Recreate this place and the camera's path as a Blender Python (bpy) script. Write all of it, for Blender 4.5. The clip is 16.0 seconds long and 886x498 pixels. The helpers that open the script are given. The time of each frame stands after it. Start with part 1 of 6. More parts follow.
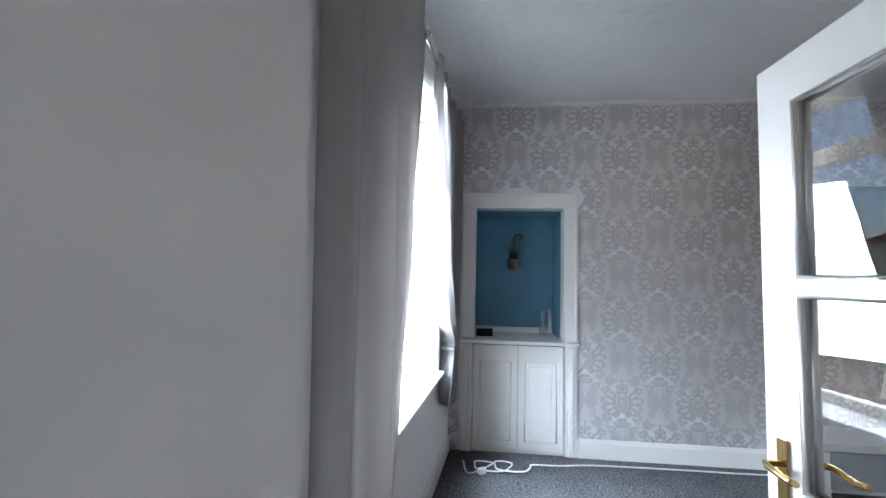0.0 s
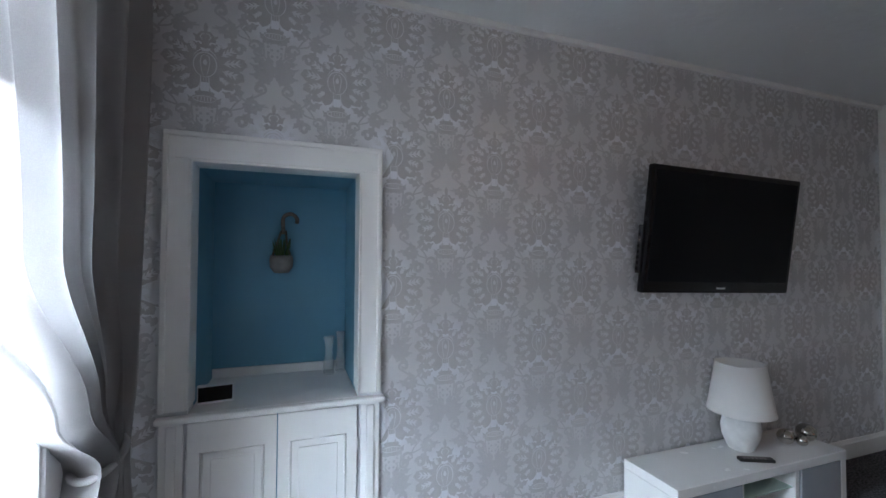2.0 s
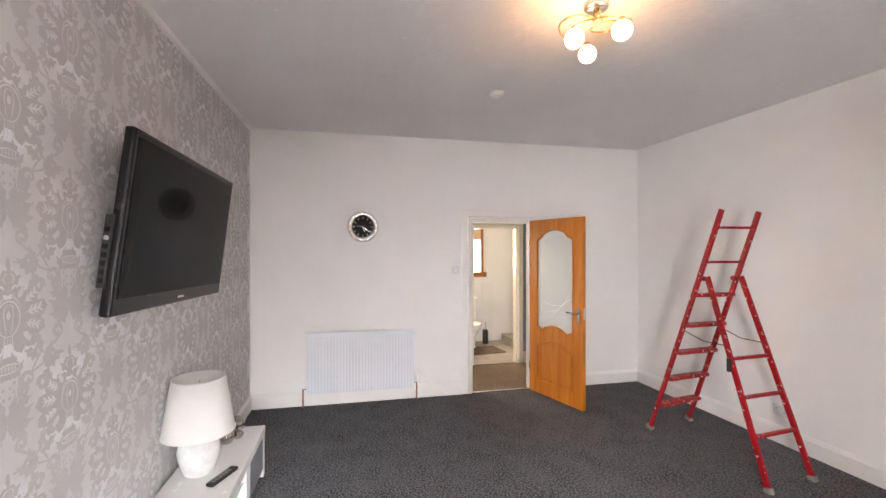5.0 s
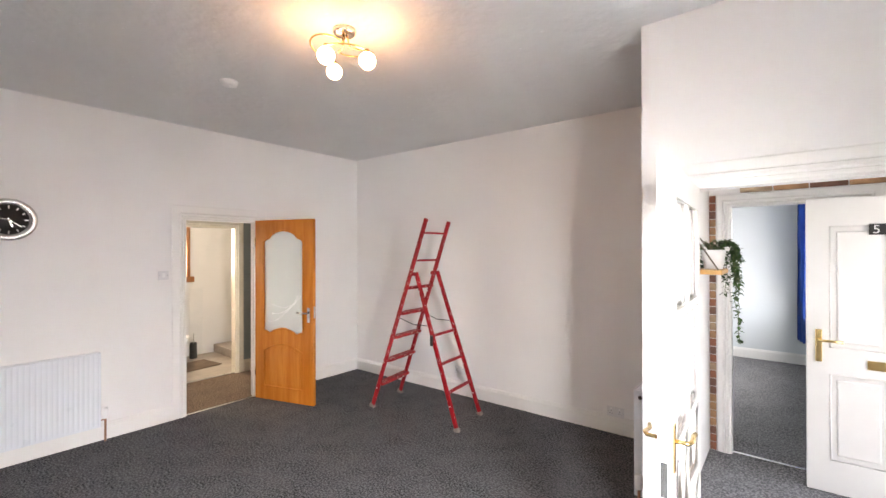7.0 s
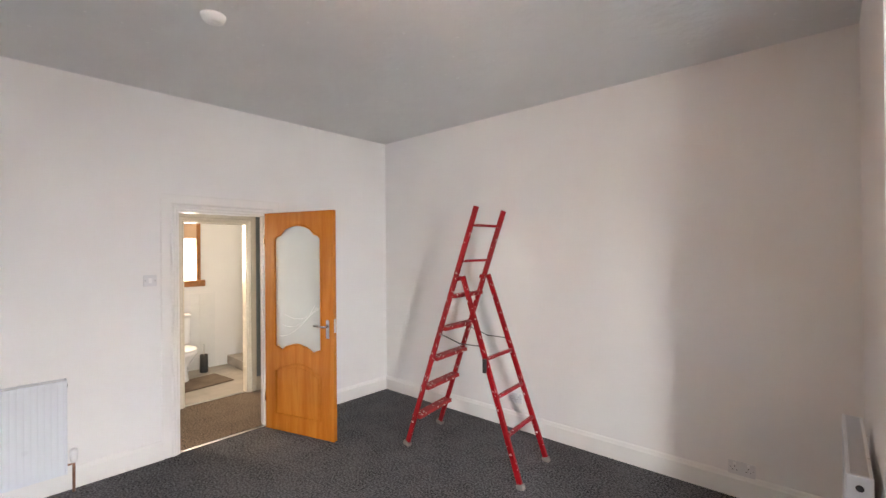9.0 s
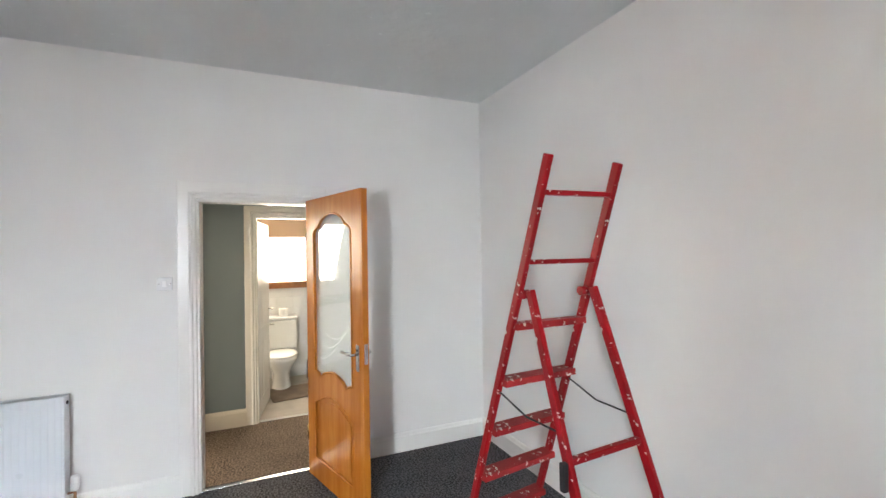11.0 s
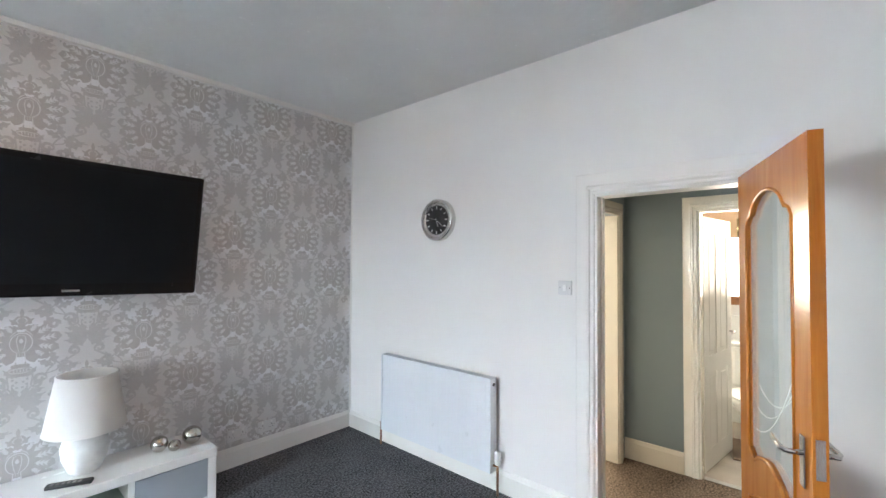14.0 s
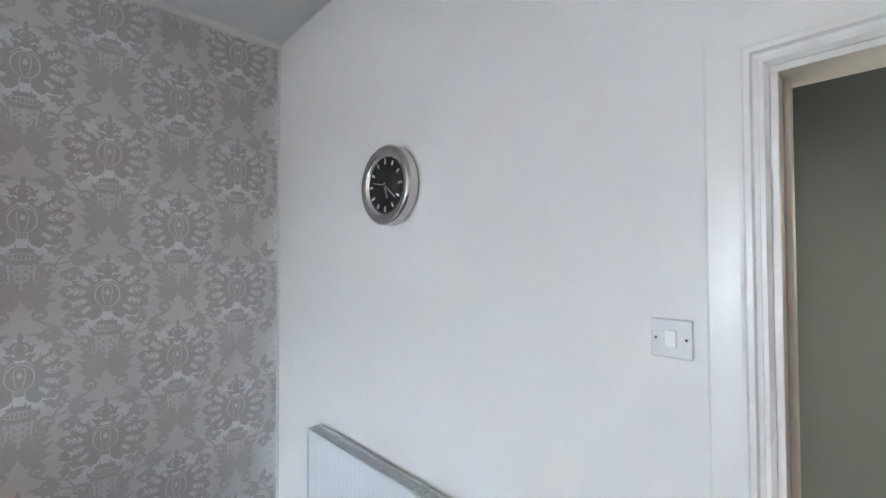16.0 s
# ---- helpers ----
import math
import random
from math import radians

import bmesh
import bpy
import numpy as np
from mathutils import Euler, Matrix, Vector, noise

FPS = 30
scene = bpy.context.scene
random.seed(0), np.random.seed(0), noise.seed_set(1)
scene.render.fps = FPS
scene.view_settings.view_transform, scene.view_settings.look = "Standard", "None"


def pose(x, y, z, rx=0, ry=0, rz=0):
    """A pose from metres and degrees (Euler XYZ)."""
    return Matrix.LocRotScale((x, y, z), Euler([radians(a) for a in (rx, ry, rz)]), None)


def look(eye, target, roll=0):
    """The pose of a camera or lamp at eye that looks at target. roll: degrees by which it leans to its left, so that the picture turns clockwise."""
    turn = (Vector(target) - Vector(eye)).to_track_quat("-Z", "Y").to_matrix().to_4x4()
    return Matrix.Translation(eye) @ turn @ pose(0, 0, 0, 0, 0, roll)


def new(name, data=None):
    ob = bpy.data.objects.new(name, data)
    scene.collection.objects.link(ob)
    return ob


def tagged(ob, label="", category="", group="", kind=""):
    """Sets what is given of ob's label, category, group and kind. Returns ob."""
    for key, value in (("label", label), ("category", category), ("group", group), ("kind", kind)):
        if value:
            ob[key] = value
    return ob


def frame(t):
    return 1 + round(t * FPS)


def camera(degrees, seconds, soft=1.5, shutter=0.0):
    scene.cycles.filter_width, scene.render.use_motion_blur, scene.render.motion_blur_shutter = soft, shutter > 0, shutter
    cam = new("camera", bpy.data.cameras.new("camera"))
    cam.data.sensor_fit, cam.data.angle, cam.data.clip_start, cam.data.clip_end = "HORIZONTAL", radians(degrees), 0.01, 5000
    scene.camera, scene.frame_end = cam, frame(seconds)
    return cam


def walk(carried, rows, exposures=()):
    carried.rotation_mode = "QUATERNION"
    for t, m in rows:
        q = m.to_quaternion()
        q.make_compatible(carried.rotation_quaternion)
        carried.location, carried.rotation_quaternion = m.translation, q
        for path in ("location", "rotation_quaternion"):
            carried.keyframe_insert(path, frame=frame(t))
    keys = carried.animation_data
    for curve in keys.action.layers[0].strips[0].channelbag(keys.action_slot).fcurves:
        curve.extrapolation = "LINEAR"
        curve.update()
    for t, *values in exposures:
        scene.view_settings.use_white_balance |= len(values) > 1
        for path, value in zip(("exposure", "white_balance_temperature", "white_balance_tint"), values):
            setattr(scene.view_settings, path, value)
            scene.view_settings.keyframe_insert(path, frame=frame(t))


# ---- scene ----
cam = camera(93.3, 16.0)
PATH = [
    (0, (0.042, 0.084, 1.413), (-0.16, 2.07, 1.546), 1.3),
    (0.5, (0.026, 0.468, 1.528), (-0.008, 2.467, 1.603), 0.8),
    (1, (0.096, 0.837, 1.543), (0.226, 2.831, 1.619), 0.6),
    (1.5, (0.211, 1.212, 1.581), (0.58, 3.177, 1.64), 0.5),
    (2, (0.377, 1.524, 1.579), (1.053, 3.406, 1.627), 0.3),
    (2.5, (0.553, 1.793, 1.587), (1.499, 3.554, 1.644), 0.1),
    (3, (0.684, 2.015, 1.607), (1.926, 3.582, 1.655), -0.1),
    (3.5, (0.684, 2.179, 1.631), (2.271, 3.397, 1.653), -0.3),
    (4, (0.624, 2.313, 1.654), (2.481, 3.056, 1.667), -0.1),
    (4.5, (0.567, 2.459, 1.651), (2.561, 2.614, 1.661), -0.1),
    (5, (0.463, 2.575, 1.654), (2.419, 2.156, 1.657), -0.0),
    (5.2, (0.412, 2.615, 1.651), (2.319, 2.011, 1.658), 0.2),
    (7.3, (0.48, 2.849, 1.659), (1.723, 1.282, 1.662), -0.2),
    (7.5, (0.508, 2.834, 1.648), (1.761, 1.275, 1.653), -0.3),
    (8, (0.701, 2.768, 1.642), (1.96, 1.214, 1.645), -0.3),
    (8.5, (0.949, 2.556, 1.666), (2.26, 1.046, 1.66), -0.2),
    (8.7, (1.054, 2.45, 1.654), (2.385, 0.958, 1.654), -0.3),
    (10.8, (1.832, 0.944, 1.606), (3.601, 0.011, 1.614), -1.0),
    (11, (1.846, 0.813, 1.6), (3.688, 0.034, 1.616), -0.9),
    (11.5, (1.92, 0.517, 1.595), (3.901, 0.245, 1.638), -0.4),
    (12, (2.074, 0.3, 1.605), (4.048, 0.618, 1.641), -0.4),
    (12.5, (2.192, 0.163, 1.599), (4.002, 1.014, 1.641), -0.0),
    (13, (2.28, 0.068, 1.6), (3.882, 1.264, 1.651), 0.3),
    (13.5, (2.438, 0.097, 1.584), (3.947, 1.409, 1.636), 0.4),
    (14, (2.64, 0.291, 1.587), (4.146, 1.605, 1.64), 0.4),
    (14.5, (2.928, 0.486, 1.567), (4.441, 1.791, 1.621), 0.4),
    (15, (3.305, 0.667, 1.573), (4.817, 1.975, 1.628), 0.3),
    (15.5, (3.697, 0.887, 1.603), (5.205, 2.2, 1.638), 0.2),
    (16, (4.062, 1.104, 1.605), (5.452, 2.542, 1.649), -0.2),
]
EXPOSURES = [(0.0, 1.45, 6200, 11), (0.5, 1.45, 6300, 12), (1.0, 1.65, 6200, 11), (1.5, 1.58, 6200, 11), (2.0, 1.2, 6100, 11), (2.5, 1.32, 6200, 12), (3.4, 1.9, 6500, 15), (4.0, 2.15, 7000, 17), (5.0, 2.75, 7500, 19), (7.3, 2.85, 7500, 18), (8.7, 2.75, 7400, 17), (11.0, 2.75, 6700, 9), (12.5, 2.95, 6600, 8), (14.5, 2.95, 6300, 7), (16.0, 2.8, 6200, 7)]
walk(cam, [(t, look(eye, target, roll)) for t, eye, target, roll in PATH], EXPOSURES)

# ---------------------------------------------------------------- light
world = bpy.data.worlds.new("sky")
scene.world = world
world.use_nodes = True
wn, wl = world.node_tree.nodes, world.node_tree.links
sky = wn.new("ShaderNodeTexSky")
sky.sky_type = "NISHITA"
sky.sun_disc = False
sky.sun_elevation, sky.sun_rotation = radians(35), radians(169)
sky.dust_density = 2.0
wl.new(sky.outputs[0], wn["Background"].inputs[0])
wn["Background"].inputs[1].default_value = 0.15


def lamp(name, kind, m, energy, colour, **more):
    data = bpy.data.lights.new(name, kind)
    data.energy, data.color = energy, colour
    ob = new(name, data)
    ob.matrix_basis = m
    return ob


sun = lamp("sun", "SUN", look((0, 0, 0), (-0.15, 0.8, -0.58)), 3.0, (1.0, 0.94, 0.85))
sun.data.angle = radians(0.6)


def window_lamp(name, m, w, h, energy, colour):
    ob = lamp(name, "AREA", m, energy, colour)
    ob.data.shape, ob.data.size, ob.data.size_y = "RECTANGLE", w, h
    return ob


# daylight in the window beside the alcove, and in the openings that lie out of sight or are blown out
skylight = window_lamp("sky_window", pose(-0.575, 2.46, 2.30, 0, 0, -3.4) @ look((0, 0, 0), (0.8, 0.6, -1.2)), 0.27, 0.90, 22, (0.76, 0.885, 1.0))
skylight.data.spread = radians(110)
skylight = window_lamp("sky_window_south", pose(-0.60, 2.68, 1.46, 0, 0, -3.4) @ look((0, 0, 0), (1, -0.45, -0.75)), 0.50, 1.20, 19, (0.85, 0.925, 1.0))
skylight.data.spread = radians(125)
skylight = window_lamp("sky_window_north", pose(-0.64, 2.68, 1.46, 0, 0, -3.4) @ look((0, 0, 0), (0.7, 0.8, -0.75)), 0.50, 1.20, 21, (0.72, 0.87, 1.0))
skylight.data.spread = radians(105)
# extra lamp added behind the loose curtain to backlight its inner panel
skylight = window_lamp("sky_window_curtain", pose(-0.66, 1.72, 1.46, 0, 0, -3.4) @ look((0, 0, 0), (1, 0.25, -0.3)), 0.50, 1.20, 4.5, (0.92, 0.96, 1.0))
skylight.data.spread = radians(150)
window_lamp("sky_front_door", look((-0.62, -0.72, 1.05), (1, -0.72, 0.9)), 0.8, 1.9, 2.4, (0.86, 0.93, 1.0))
window_lamp("sky_bathroom", look((7.74, 0.80, 1.70), (6, 0.8, 1.0)), 0.9, 0.85, 8.0, (1.0, 0.84, 0.64))
window_lamp("sky_kitchen", look((7.74, 2.9, 1.62), (6, 2.6, 1.0)), 1.2, 0.95, 20, (1.0, 0.86, 0.68))
window_lamp("sky_bedroom", look((-0.12, -3.6, 1.5), (2, -3.6, 1.0)), 1.2, 1.3, 14, (0.88, 0.94, 1.0))

# ---------------------------------------------------------------- materials
MATS = {}


def mat(name, colour, rough=0.6, metal=0.0, vary=0.08, scale=3.0, bump=0.0, bscale=80.0, fine=0.0, fscale=200.0, spec=0.5,
        second=None, spots=None, hard=0.15, deep=0.004):
    """A material whose colour drifts at two scales, with relief."""
    if name in MATS:
        return MATS[name]
    m = bpy.data.materials.new(name)
    m.use_nodes = True
    n, l = m.node_tree.nodes, m.node_tree.links
    b = n["Principled BSDF"]
    b.inputs["Roughness"].default_value, b.inputs["Metallic"].default_value = rough, metal
    b.inputs["Specular IOR Level"].default_value = spec
    co = n.new("ShaderNodeTexCoord").outputs["Object"]

    def noise_tex(sc, detail=4.0):
        t = n.new("ShaderNodeTexNoise")
        t.inputs["Scale"].default_value, t.inputs["Detail"].default_value = sc, detail
        l.new(co, t.inputs["Vector"])
        return t.outputs["Fac"]

    def mix(f, a, c):
        x = n.new("ShaderNodeMix")
        x.data_type = "RGBA"
        for v, i in ((f, 0), (a, 6), (c, 7)):
            if hasattr(v, "is_output"):
                l.new(v, x.inputs[i])
            else:
                x.inputs[i].default_value = v
        return x.outputs[2]

    def ramp(f, lo, hi):
        x = n.new("ShaderNodeMapRange")
        x.inputs[1].default_value, x.inputs[2].default_value = lo, hi
        l.new(f, x.inputs[0])
        return x.outputs[0]

    c = (*colour, 1)
    dark = (*[v * (1 - 2 * vary) for v in colour], 1)
    out = mix(ramp(noise_tex(scale), 0.3, 0.7), dark, c)
    if fine:
        out = mix(ramp(noise_tex(fscale, 2), 0.52 - hard, 0.52 + hard), out, (*[min(1, v * (1 + fine)) for v in colour], 1))
    if second:
        out = mix(ramp(noise_tex(second[1]), second[2], second[2] + 0.06), out, (*second[0], 1))
    if spots:
        out = mix(ramp(noise_tex(spots[1], 3), spots[2], spots[2] + 0.03), out, (*spots[0], 1))
    l.new(out, b.inputs["Base Color"])
    r = n.new("ShaderNodeMapRange")
    r.inputs[3].default_value, r.inputs[4].default_value = max(0, rough - 0.07), min(1, rough + 0.07)
    l.new(noise_tex(scale * 2.7), r.inputs[0])
    l.new(r.outputs[0], b.inputs["Roughness"])
    if bump:
        bp = n.new("ShaderNodeBump")
        bp.inputs["Strength"].default_value, bp.inputs["Distance"].default_value = bump, deep
        l.new(noise_tex(bscale, 5), bp.inputs["Height"])
        l.new(bp.outputs[0], b.inputs["Normal"])
    MATS[name] = m
    return m


def wood(name, light, dark, rough=0.3, along="Z", grain=18.0):
    m = bpy.data.materials.new(name)
    m.use_nodes = True
    n, l = m.node_tree.nodes, m.node_tree.links
    b = n["Principled BSDF"]
    b.inputs["Roughness"].default_value = rough
    mp = n.new("ShaderNodeMapping")
    mp.inputs["Scale"].default_value = {"Z": (1, 1, 0.06), "Y": (1, 0.06, 1), "X": (0.06, 1, 1)}[along]
    l.new(n.new("ShaderNodeTexCoord").outputs["Object"], mp.inputs[0])
    t1, t2 = n.new("ShaderNodeTexNoise"), n.new("ShaderNodeTexNoise")
    t1.inputs["Scale"].default_value, t2.inputs["Scale"].default_value = grain, grain * 9
    t1.inputs["Detail"].default_value = t2.inputs["Detail"].default_value = 5
    t1.inputs["Distortion"].default_value = 0.6
    for t in (t1, t2):
        l.new(mp.outputs[0], t.inputs["Vector"])
    add = n.new("ShaderNodeMath")
    add.operation = "MULTIPLY_ADD"
    l.new(t2.outputs[0], add.inputs[0])
    add.inputs[1].default_value = 0.45
    l.new(t1.outputs[0], add.inputs[2])
    r = n.new("ShaderNodeValToRGB")
    r.color_ramp.elements[0].position, r.color_ramp.elements[1].position = 0.5, 0.95
    r.color_ramp.elements[0].color, r.color_ramp.elements[1].color = (*light, 1), (*dark, 1)
    l.new(add.outputs[0], r.inputs[0])
    l.new(r.outputs[0], b.inputs["Base Color"])
    bp = n.new("ShaderNodeBump")
    bp.inputs["Strength"].default_value, bp.inputs["Distance"].default_value = 0.08, 0.002
    l.new(t2.outputs[0], bp.inputs["Height"])
    l.new(bp.outputs[0], b.inputs["Normal"])
    MATS[name] = m
    return m


def glass(name, tint=(1, 1, 1), rough=0.0, through_=1.0):
    m = bpy.data.materials.new(name)
    m.use_nodes = True
    b = m.node_tree.nodes["Principled BSDF"]
    b.inputs["Base Color"].default_value = (*tint, 1)
    b.inputs["Transmission Weight"].default_value, b.inputs["Roughness"].default_value = through_, rough
    b.inputs["IOR"].default_value = 1.5
    MATS[name] = m
    return m


def glow(name, colour, strength):
    m = bpy.data.materials.new(name)
    m.use_nodes = True
    b = m.node_tree.nodes["Principled BSDF"]
    b.inputs["Base Color"].default_value = (0.9, 0.85, 0.75, 1)
    b.inputs["Emission Color"].default_value = (*colour, 1)
    b.inputs["Emission Strength"].default_value = strength
    MATS[name] = m
    return m


WALL = mat("white wall paint", (0.80, 0.79, 0.78), 0.65, vary=0.015, scale=1.2, bump=0.12, bscale=60)
CEIL = mat("textured ceiling paint", (0.74, 0.75, 0.75), 0.85, vary=0.02, scale=2, bump=0.8, bscale=15, deep=0.010,
           second=((0.83, 0.84, 0.84), 20.0, 0.69))
TRIM = mat("white gloss paint", (0.80, 0.79, 0.77), 0.32, vary=0.02, scale=4, bump=0.06, bscale=35)
CREAM = mat("cream gloss paint", (0.78, 0.73, 0.62), 0.25, vary=0.03, scale=4, bump=0.06, bscale=35)
PAPER = mat("silver damask ground", (0.630, 0.620, 0.622), 0.42, metal=0.30, vary=0.06, scale=6, fine=0.10, fscale=350, bump=0.12, bscale=300)
PRINT = mat("taupe damask print", (0.475, 0.46, 0.46), 0.55, metal=0.05, vary=0.09, scale=22, fine=0.10, fscale=300)
PRINT2 = mat("faint damask scroll print", (0.50, 0.49, 0.495), 0.55, metal=0.06, vary=0.08, scale=14, fine=0.08, fscale=300)
PRINTL = mat("pale damask line print", (0.75, 0.75, 0.76), 0.42, metal=0.15, vary=0.06, scale=20)
DX, DZ, MX, MZ = 0.2865, 0.333, 1.145, 1.785   # half repeats of the damask and the place of one flower


def silver_clouds(m):
    """The printed silver cloud behind each flower of the paper, fading into the taupe ground between them."""
    n, l = m.node_tree.nodes, m.node_tree.links
    b = n["Principled BSDF"]
    base = b.inputs["Base Color"].links[0].from_socket
    xyz = n.new("ShaderNodeSeparateXYZ")
    l.new(n.new("ShaderNodeTexCoord").outputs["Object"], xyz.inputs[0])

    def maths(op, a, c):
        x = n.new("ShaderNodeMath")
        x.operation = op
        for k, v in enumerate((a, c)):
            if hasattr(v, "is_output"):
                l.new(v, x.inputs[k])
            else:
                x.inputs[k].default_value = v
        return x.outputs[0]

    u = maths("COSINE", maths("MULTIPLY", maths("SUBTRACT", xyz.outputs[0], MX), math.pi / DX), 0)
    v = maths("COSINE", maths("MULTIPLY", maths("SUBTRACT", xyz.outputs[2], MZ - 0.03), math.pi / DZ), 0)
    t = n.new("ShaderNodeTexNoise")
    t.inputs["Scale"].default_value, t.inputs["Detail"].default_value = 9.0, 4.0
    f = maths("ADD", maths("MULTIPLY", u, v), maths("MULTIPLY", t.outputs[0], 0.8))
    r = n.new("ShaderNodeMapRange")
    r.interpolation_type = "SMOOTHSTEP"
    r.inputs[1].default_value, r.inputs[2].default_value = 0.1, 1.15
    l.new(f, r.inputs[0])
    x = n.new("ShaderNodeMix")
    x.data_type = "RGBA"
    l.new(r.outputs[0], x.inputs[0])
    l.new(base, x.inputs[6])
    x.inputs[7].default_value = (0.80, 0.81, 0.84, 1)
    l.new(x.outputs[2], b.inputs["Base Color"])


silver_clouds(PAPER)
BLUE = mat("teal blue paint", (0.115, 0.305, 0.43), 0.5, vary=0.06, scale=2, bump=0.08, bscale=50)
GREEN = mat("grey green wall paint", (0.22, 0.27, 0.285), 0.5, vary=0.03, scale=1.5, bump=0.08, bscale=60)
CARPET = mat("charcoal carpet", (0.072, 0.073, 0.079), 0.95, vary=0.36, scale=5.0, fine=1.25, fscale=74, hard=0.10, bump=1.0, bscale=150, spec=0.1,
             second=((0.125, 0.125, 0.133), 30.0, 0.60))
HALLCARPET = mat("brown grey carpet", (0.15, 0.115, 0.088), 0.95, vary=0.25, scale=4, fine=1.0, fscale=74, hard=0.12, bump=1.0, bscale=160, spec=0.1)
GREYCARPET = mat("grey carpet", (0.13, 0.13, 0.135), 0.95, vary=0.2, scale=3, fine=1.0, fscale=74, hard=0.07, bump=1.0, bscale=160, spec=0.1)
VINYL = mat("grey stone vinyl", (0.42, 0.38, 0.33), 0.4, vary=0.15, scale=4, second=((0.30, 0.26, 0.22), 2.4, 0.56))
def cloth(m, share):
    """Lets some light through the cloth of m."""
    n, l = m.node_tree.nodes, m.node_tree.links
    tr, mx = n.new("ShaderNodeBsdfTranslucent"), n.new("ShaderNodeMixShader")
    b = n["Principled BSDF"]
    l.new(b.inputs["Base Color"].links[0].from_socket, tr.inputs[0])
    mx.inputs[0].default_value = share
    l.new(b.outputs[0], mx.inputs[1])
    l.new(tr.outputs[0], mx.inputs[2])
    l.new(mx.outputs[0], n["Material Output"].inputs[0])
    return m


CLOTH = mat("silver grey curtain cloth", (0.40, 0.385, 0.38), 0.5, vary=0.04, scale=5, fine=0.06, fscale=400, bump=0.15, bscale=450)
cloth(CLOTH, 0.20)
OAK = wood("honey oak", (0.56, 0.20, 0.028), (0.43, 0.125, 0.012), 0.24, "Z")
BROWNWOOD = wood("brown stained timber", (0.36, 0.15, 0.05), (0.22, 0.08, 0.02), 0.35, "Y")
PINE = wood("pine shelf", (0.60, 0.36, 0.14), (0.48, 0.25, 0.08), 0.4, "Y")
FENCE = wood("raw fence timber", (0.62, 0.46, 0.32), (0.46, 0.31, 0.19), 0.7, "Z")
REDFENCE = wood("red brown fence timber", (0.42, 0.17, 0.10), (0.30, 0.11, 0.06), 0.7, "Z")
BLACK = mat("black gloss plastic", (0.008, 0.008, 0.009), 0.25, spec=0.25, vary=0.05, scale=6)
SCREEN = mat("dark tv screen", (0.010, 0.011, 0.013), 0.07, vary=0.02, scale=3, spec=0.05)
MATTBLACK = mat("matt black plastic", (0.02, 0.02, 0.021), 0.5, vary=0.1, scale=10)
CHROME = mat("brushed chrome", (0.66, 0.65, 0.63), 0.22, metal=1.0, vary=0.05, scale=20)
SILVER = mat("smoked silver ball", (0.55, 0.52, 0.48), 0.13, metal=1.0, vary=0.15, scale=15)
BRASS = mat("polished brass", (0.80, 0.58, 0.26), 0.2, metal=1.0, vary=0.08, scale=20)
COPPER = mat("tarnished copper pipe", (0.42, 0.22, 0.14), 0.4, metal=0.9, vary=0.2, scale=15)
RED = mat("worn red ladder paint", (0.34, 0.004, 0.009), 0.40, spec=0.25, vary=0.2, scale=6, bump=0.25, bscale=60,
          spots=((0.72, 0.66, 0.62), 38.0, 0.655))
TREAD = mat("paint splashed red tread", (0.36, 0.02, 0.022), 0.5, spec=0.25, vary=0.2, scale=8, bump=0.3, bscale=60,
            spots=((0.70, 0.62, 0.56), 34.0, 0.63))
PLATE = mat("pale grey plastic plate", (0.69, 0.69, 0.70), 0.35, vary=0.02, scale=6)
PLASTIC = mat("white plastic", (0.82, 0.82, 0.82), 0.35, vary=0.02, scale=6)
RADW = mat("white radiator enamel", (0.72, 0.75, 0.79), 0.3, vary=0.015, scale=3)
SHADEW = mat("white fabric lampshade", (0.84, 0.82, 0.80), 0.8, vary=0.02, scale=8, bump=0.15, bscale=350)
cloth(SHADEW, 0.35)
CERAMIC = mat("mottled white ceramic", (0.76, 0.76, 0.75), 0.4, vary=0.12, scale=14, bump=0.2, bscale=40)
PORCELAIN = mat("white porcelain", (0.85, 0.85, 0.84), 0.12, vary=0.01, scale=4)
UNITW = mat("white lacquer", (0.80, 0.80, 0.79), 0.25, vary=0.02, scale=3)
STONEGREY = mat("grey concrete pot", (0.24, 0.225, 0.21), 0.8, vary=0.15, scale=20, bump=0.3, bscale=60)
LEAF = mat("green leaf", (0.05, 0.13, 0.025), 0.45, vary=0.3, scale=18)
STEM = mat("plant stem", (0.12, 0.16, 0.05), 0.6, vary=0.2, scale=20)
ROPE = mat("jute rope", (0.22, 0.19, 0.15), 0.9, vary=0.2, scale=60)
BLUECLOTH = cloth(mat("royal blue curtain cloth", (0.02, 0.09, 0.42), 0.5, vary=0.2, scale=5), 0.3)
SAND = mat("sandstone", (0.45, 0.36, 0.24), 0.9, vary=0.2, scale=6, bump=0.8, bscale=25)
RENDERW = mat("pale roughcast", (0.55, 0.52, 0.46), 0.9, vary=0.1, scale=2, bump=0.8, bscale=60)
ROOF = mat("red brown roof tile", (0.26, 0.12, 0.08), 0.85, vary=0.25, scale=3)
GRASS = mat("grass", (0.08, 0.14, 0.04), 0.9, vary=0.3, scale=1.5, fine=0.5, fscale=60)
PAVING = mat("pale paving", (0.45, 0.43, 0.40), 0.9, vary=0.12, scale=2, bump=0.4, bscale=40)
BARK = mat("bark", (0.10, 0.075, 0.05), 0.9, vary=0.3, scale=8)
BIN = mat("dark green bin plastic", (0.03, 0.05, 0.04), 0.5, vary=0.1, scale=5)
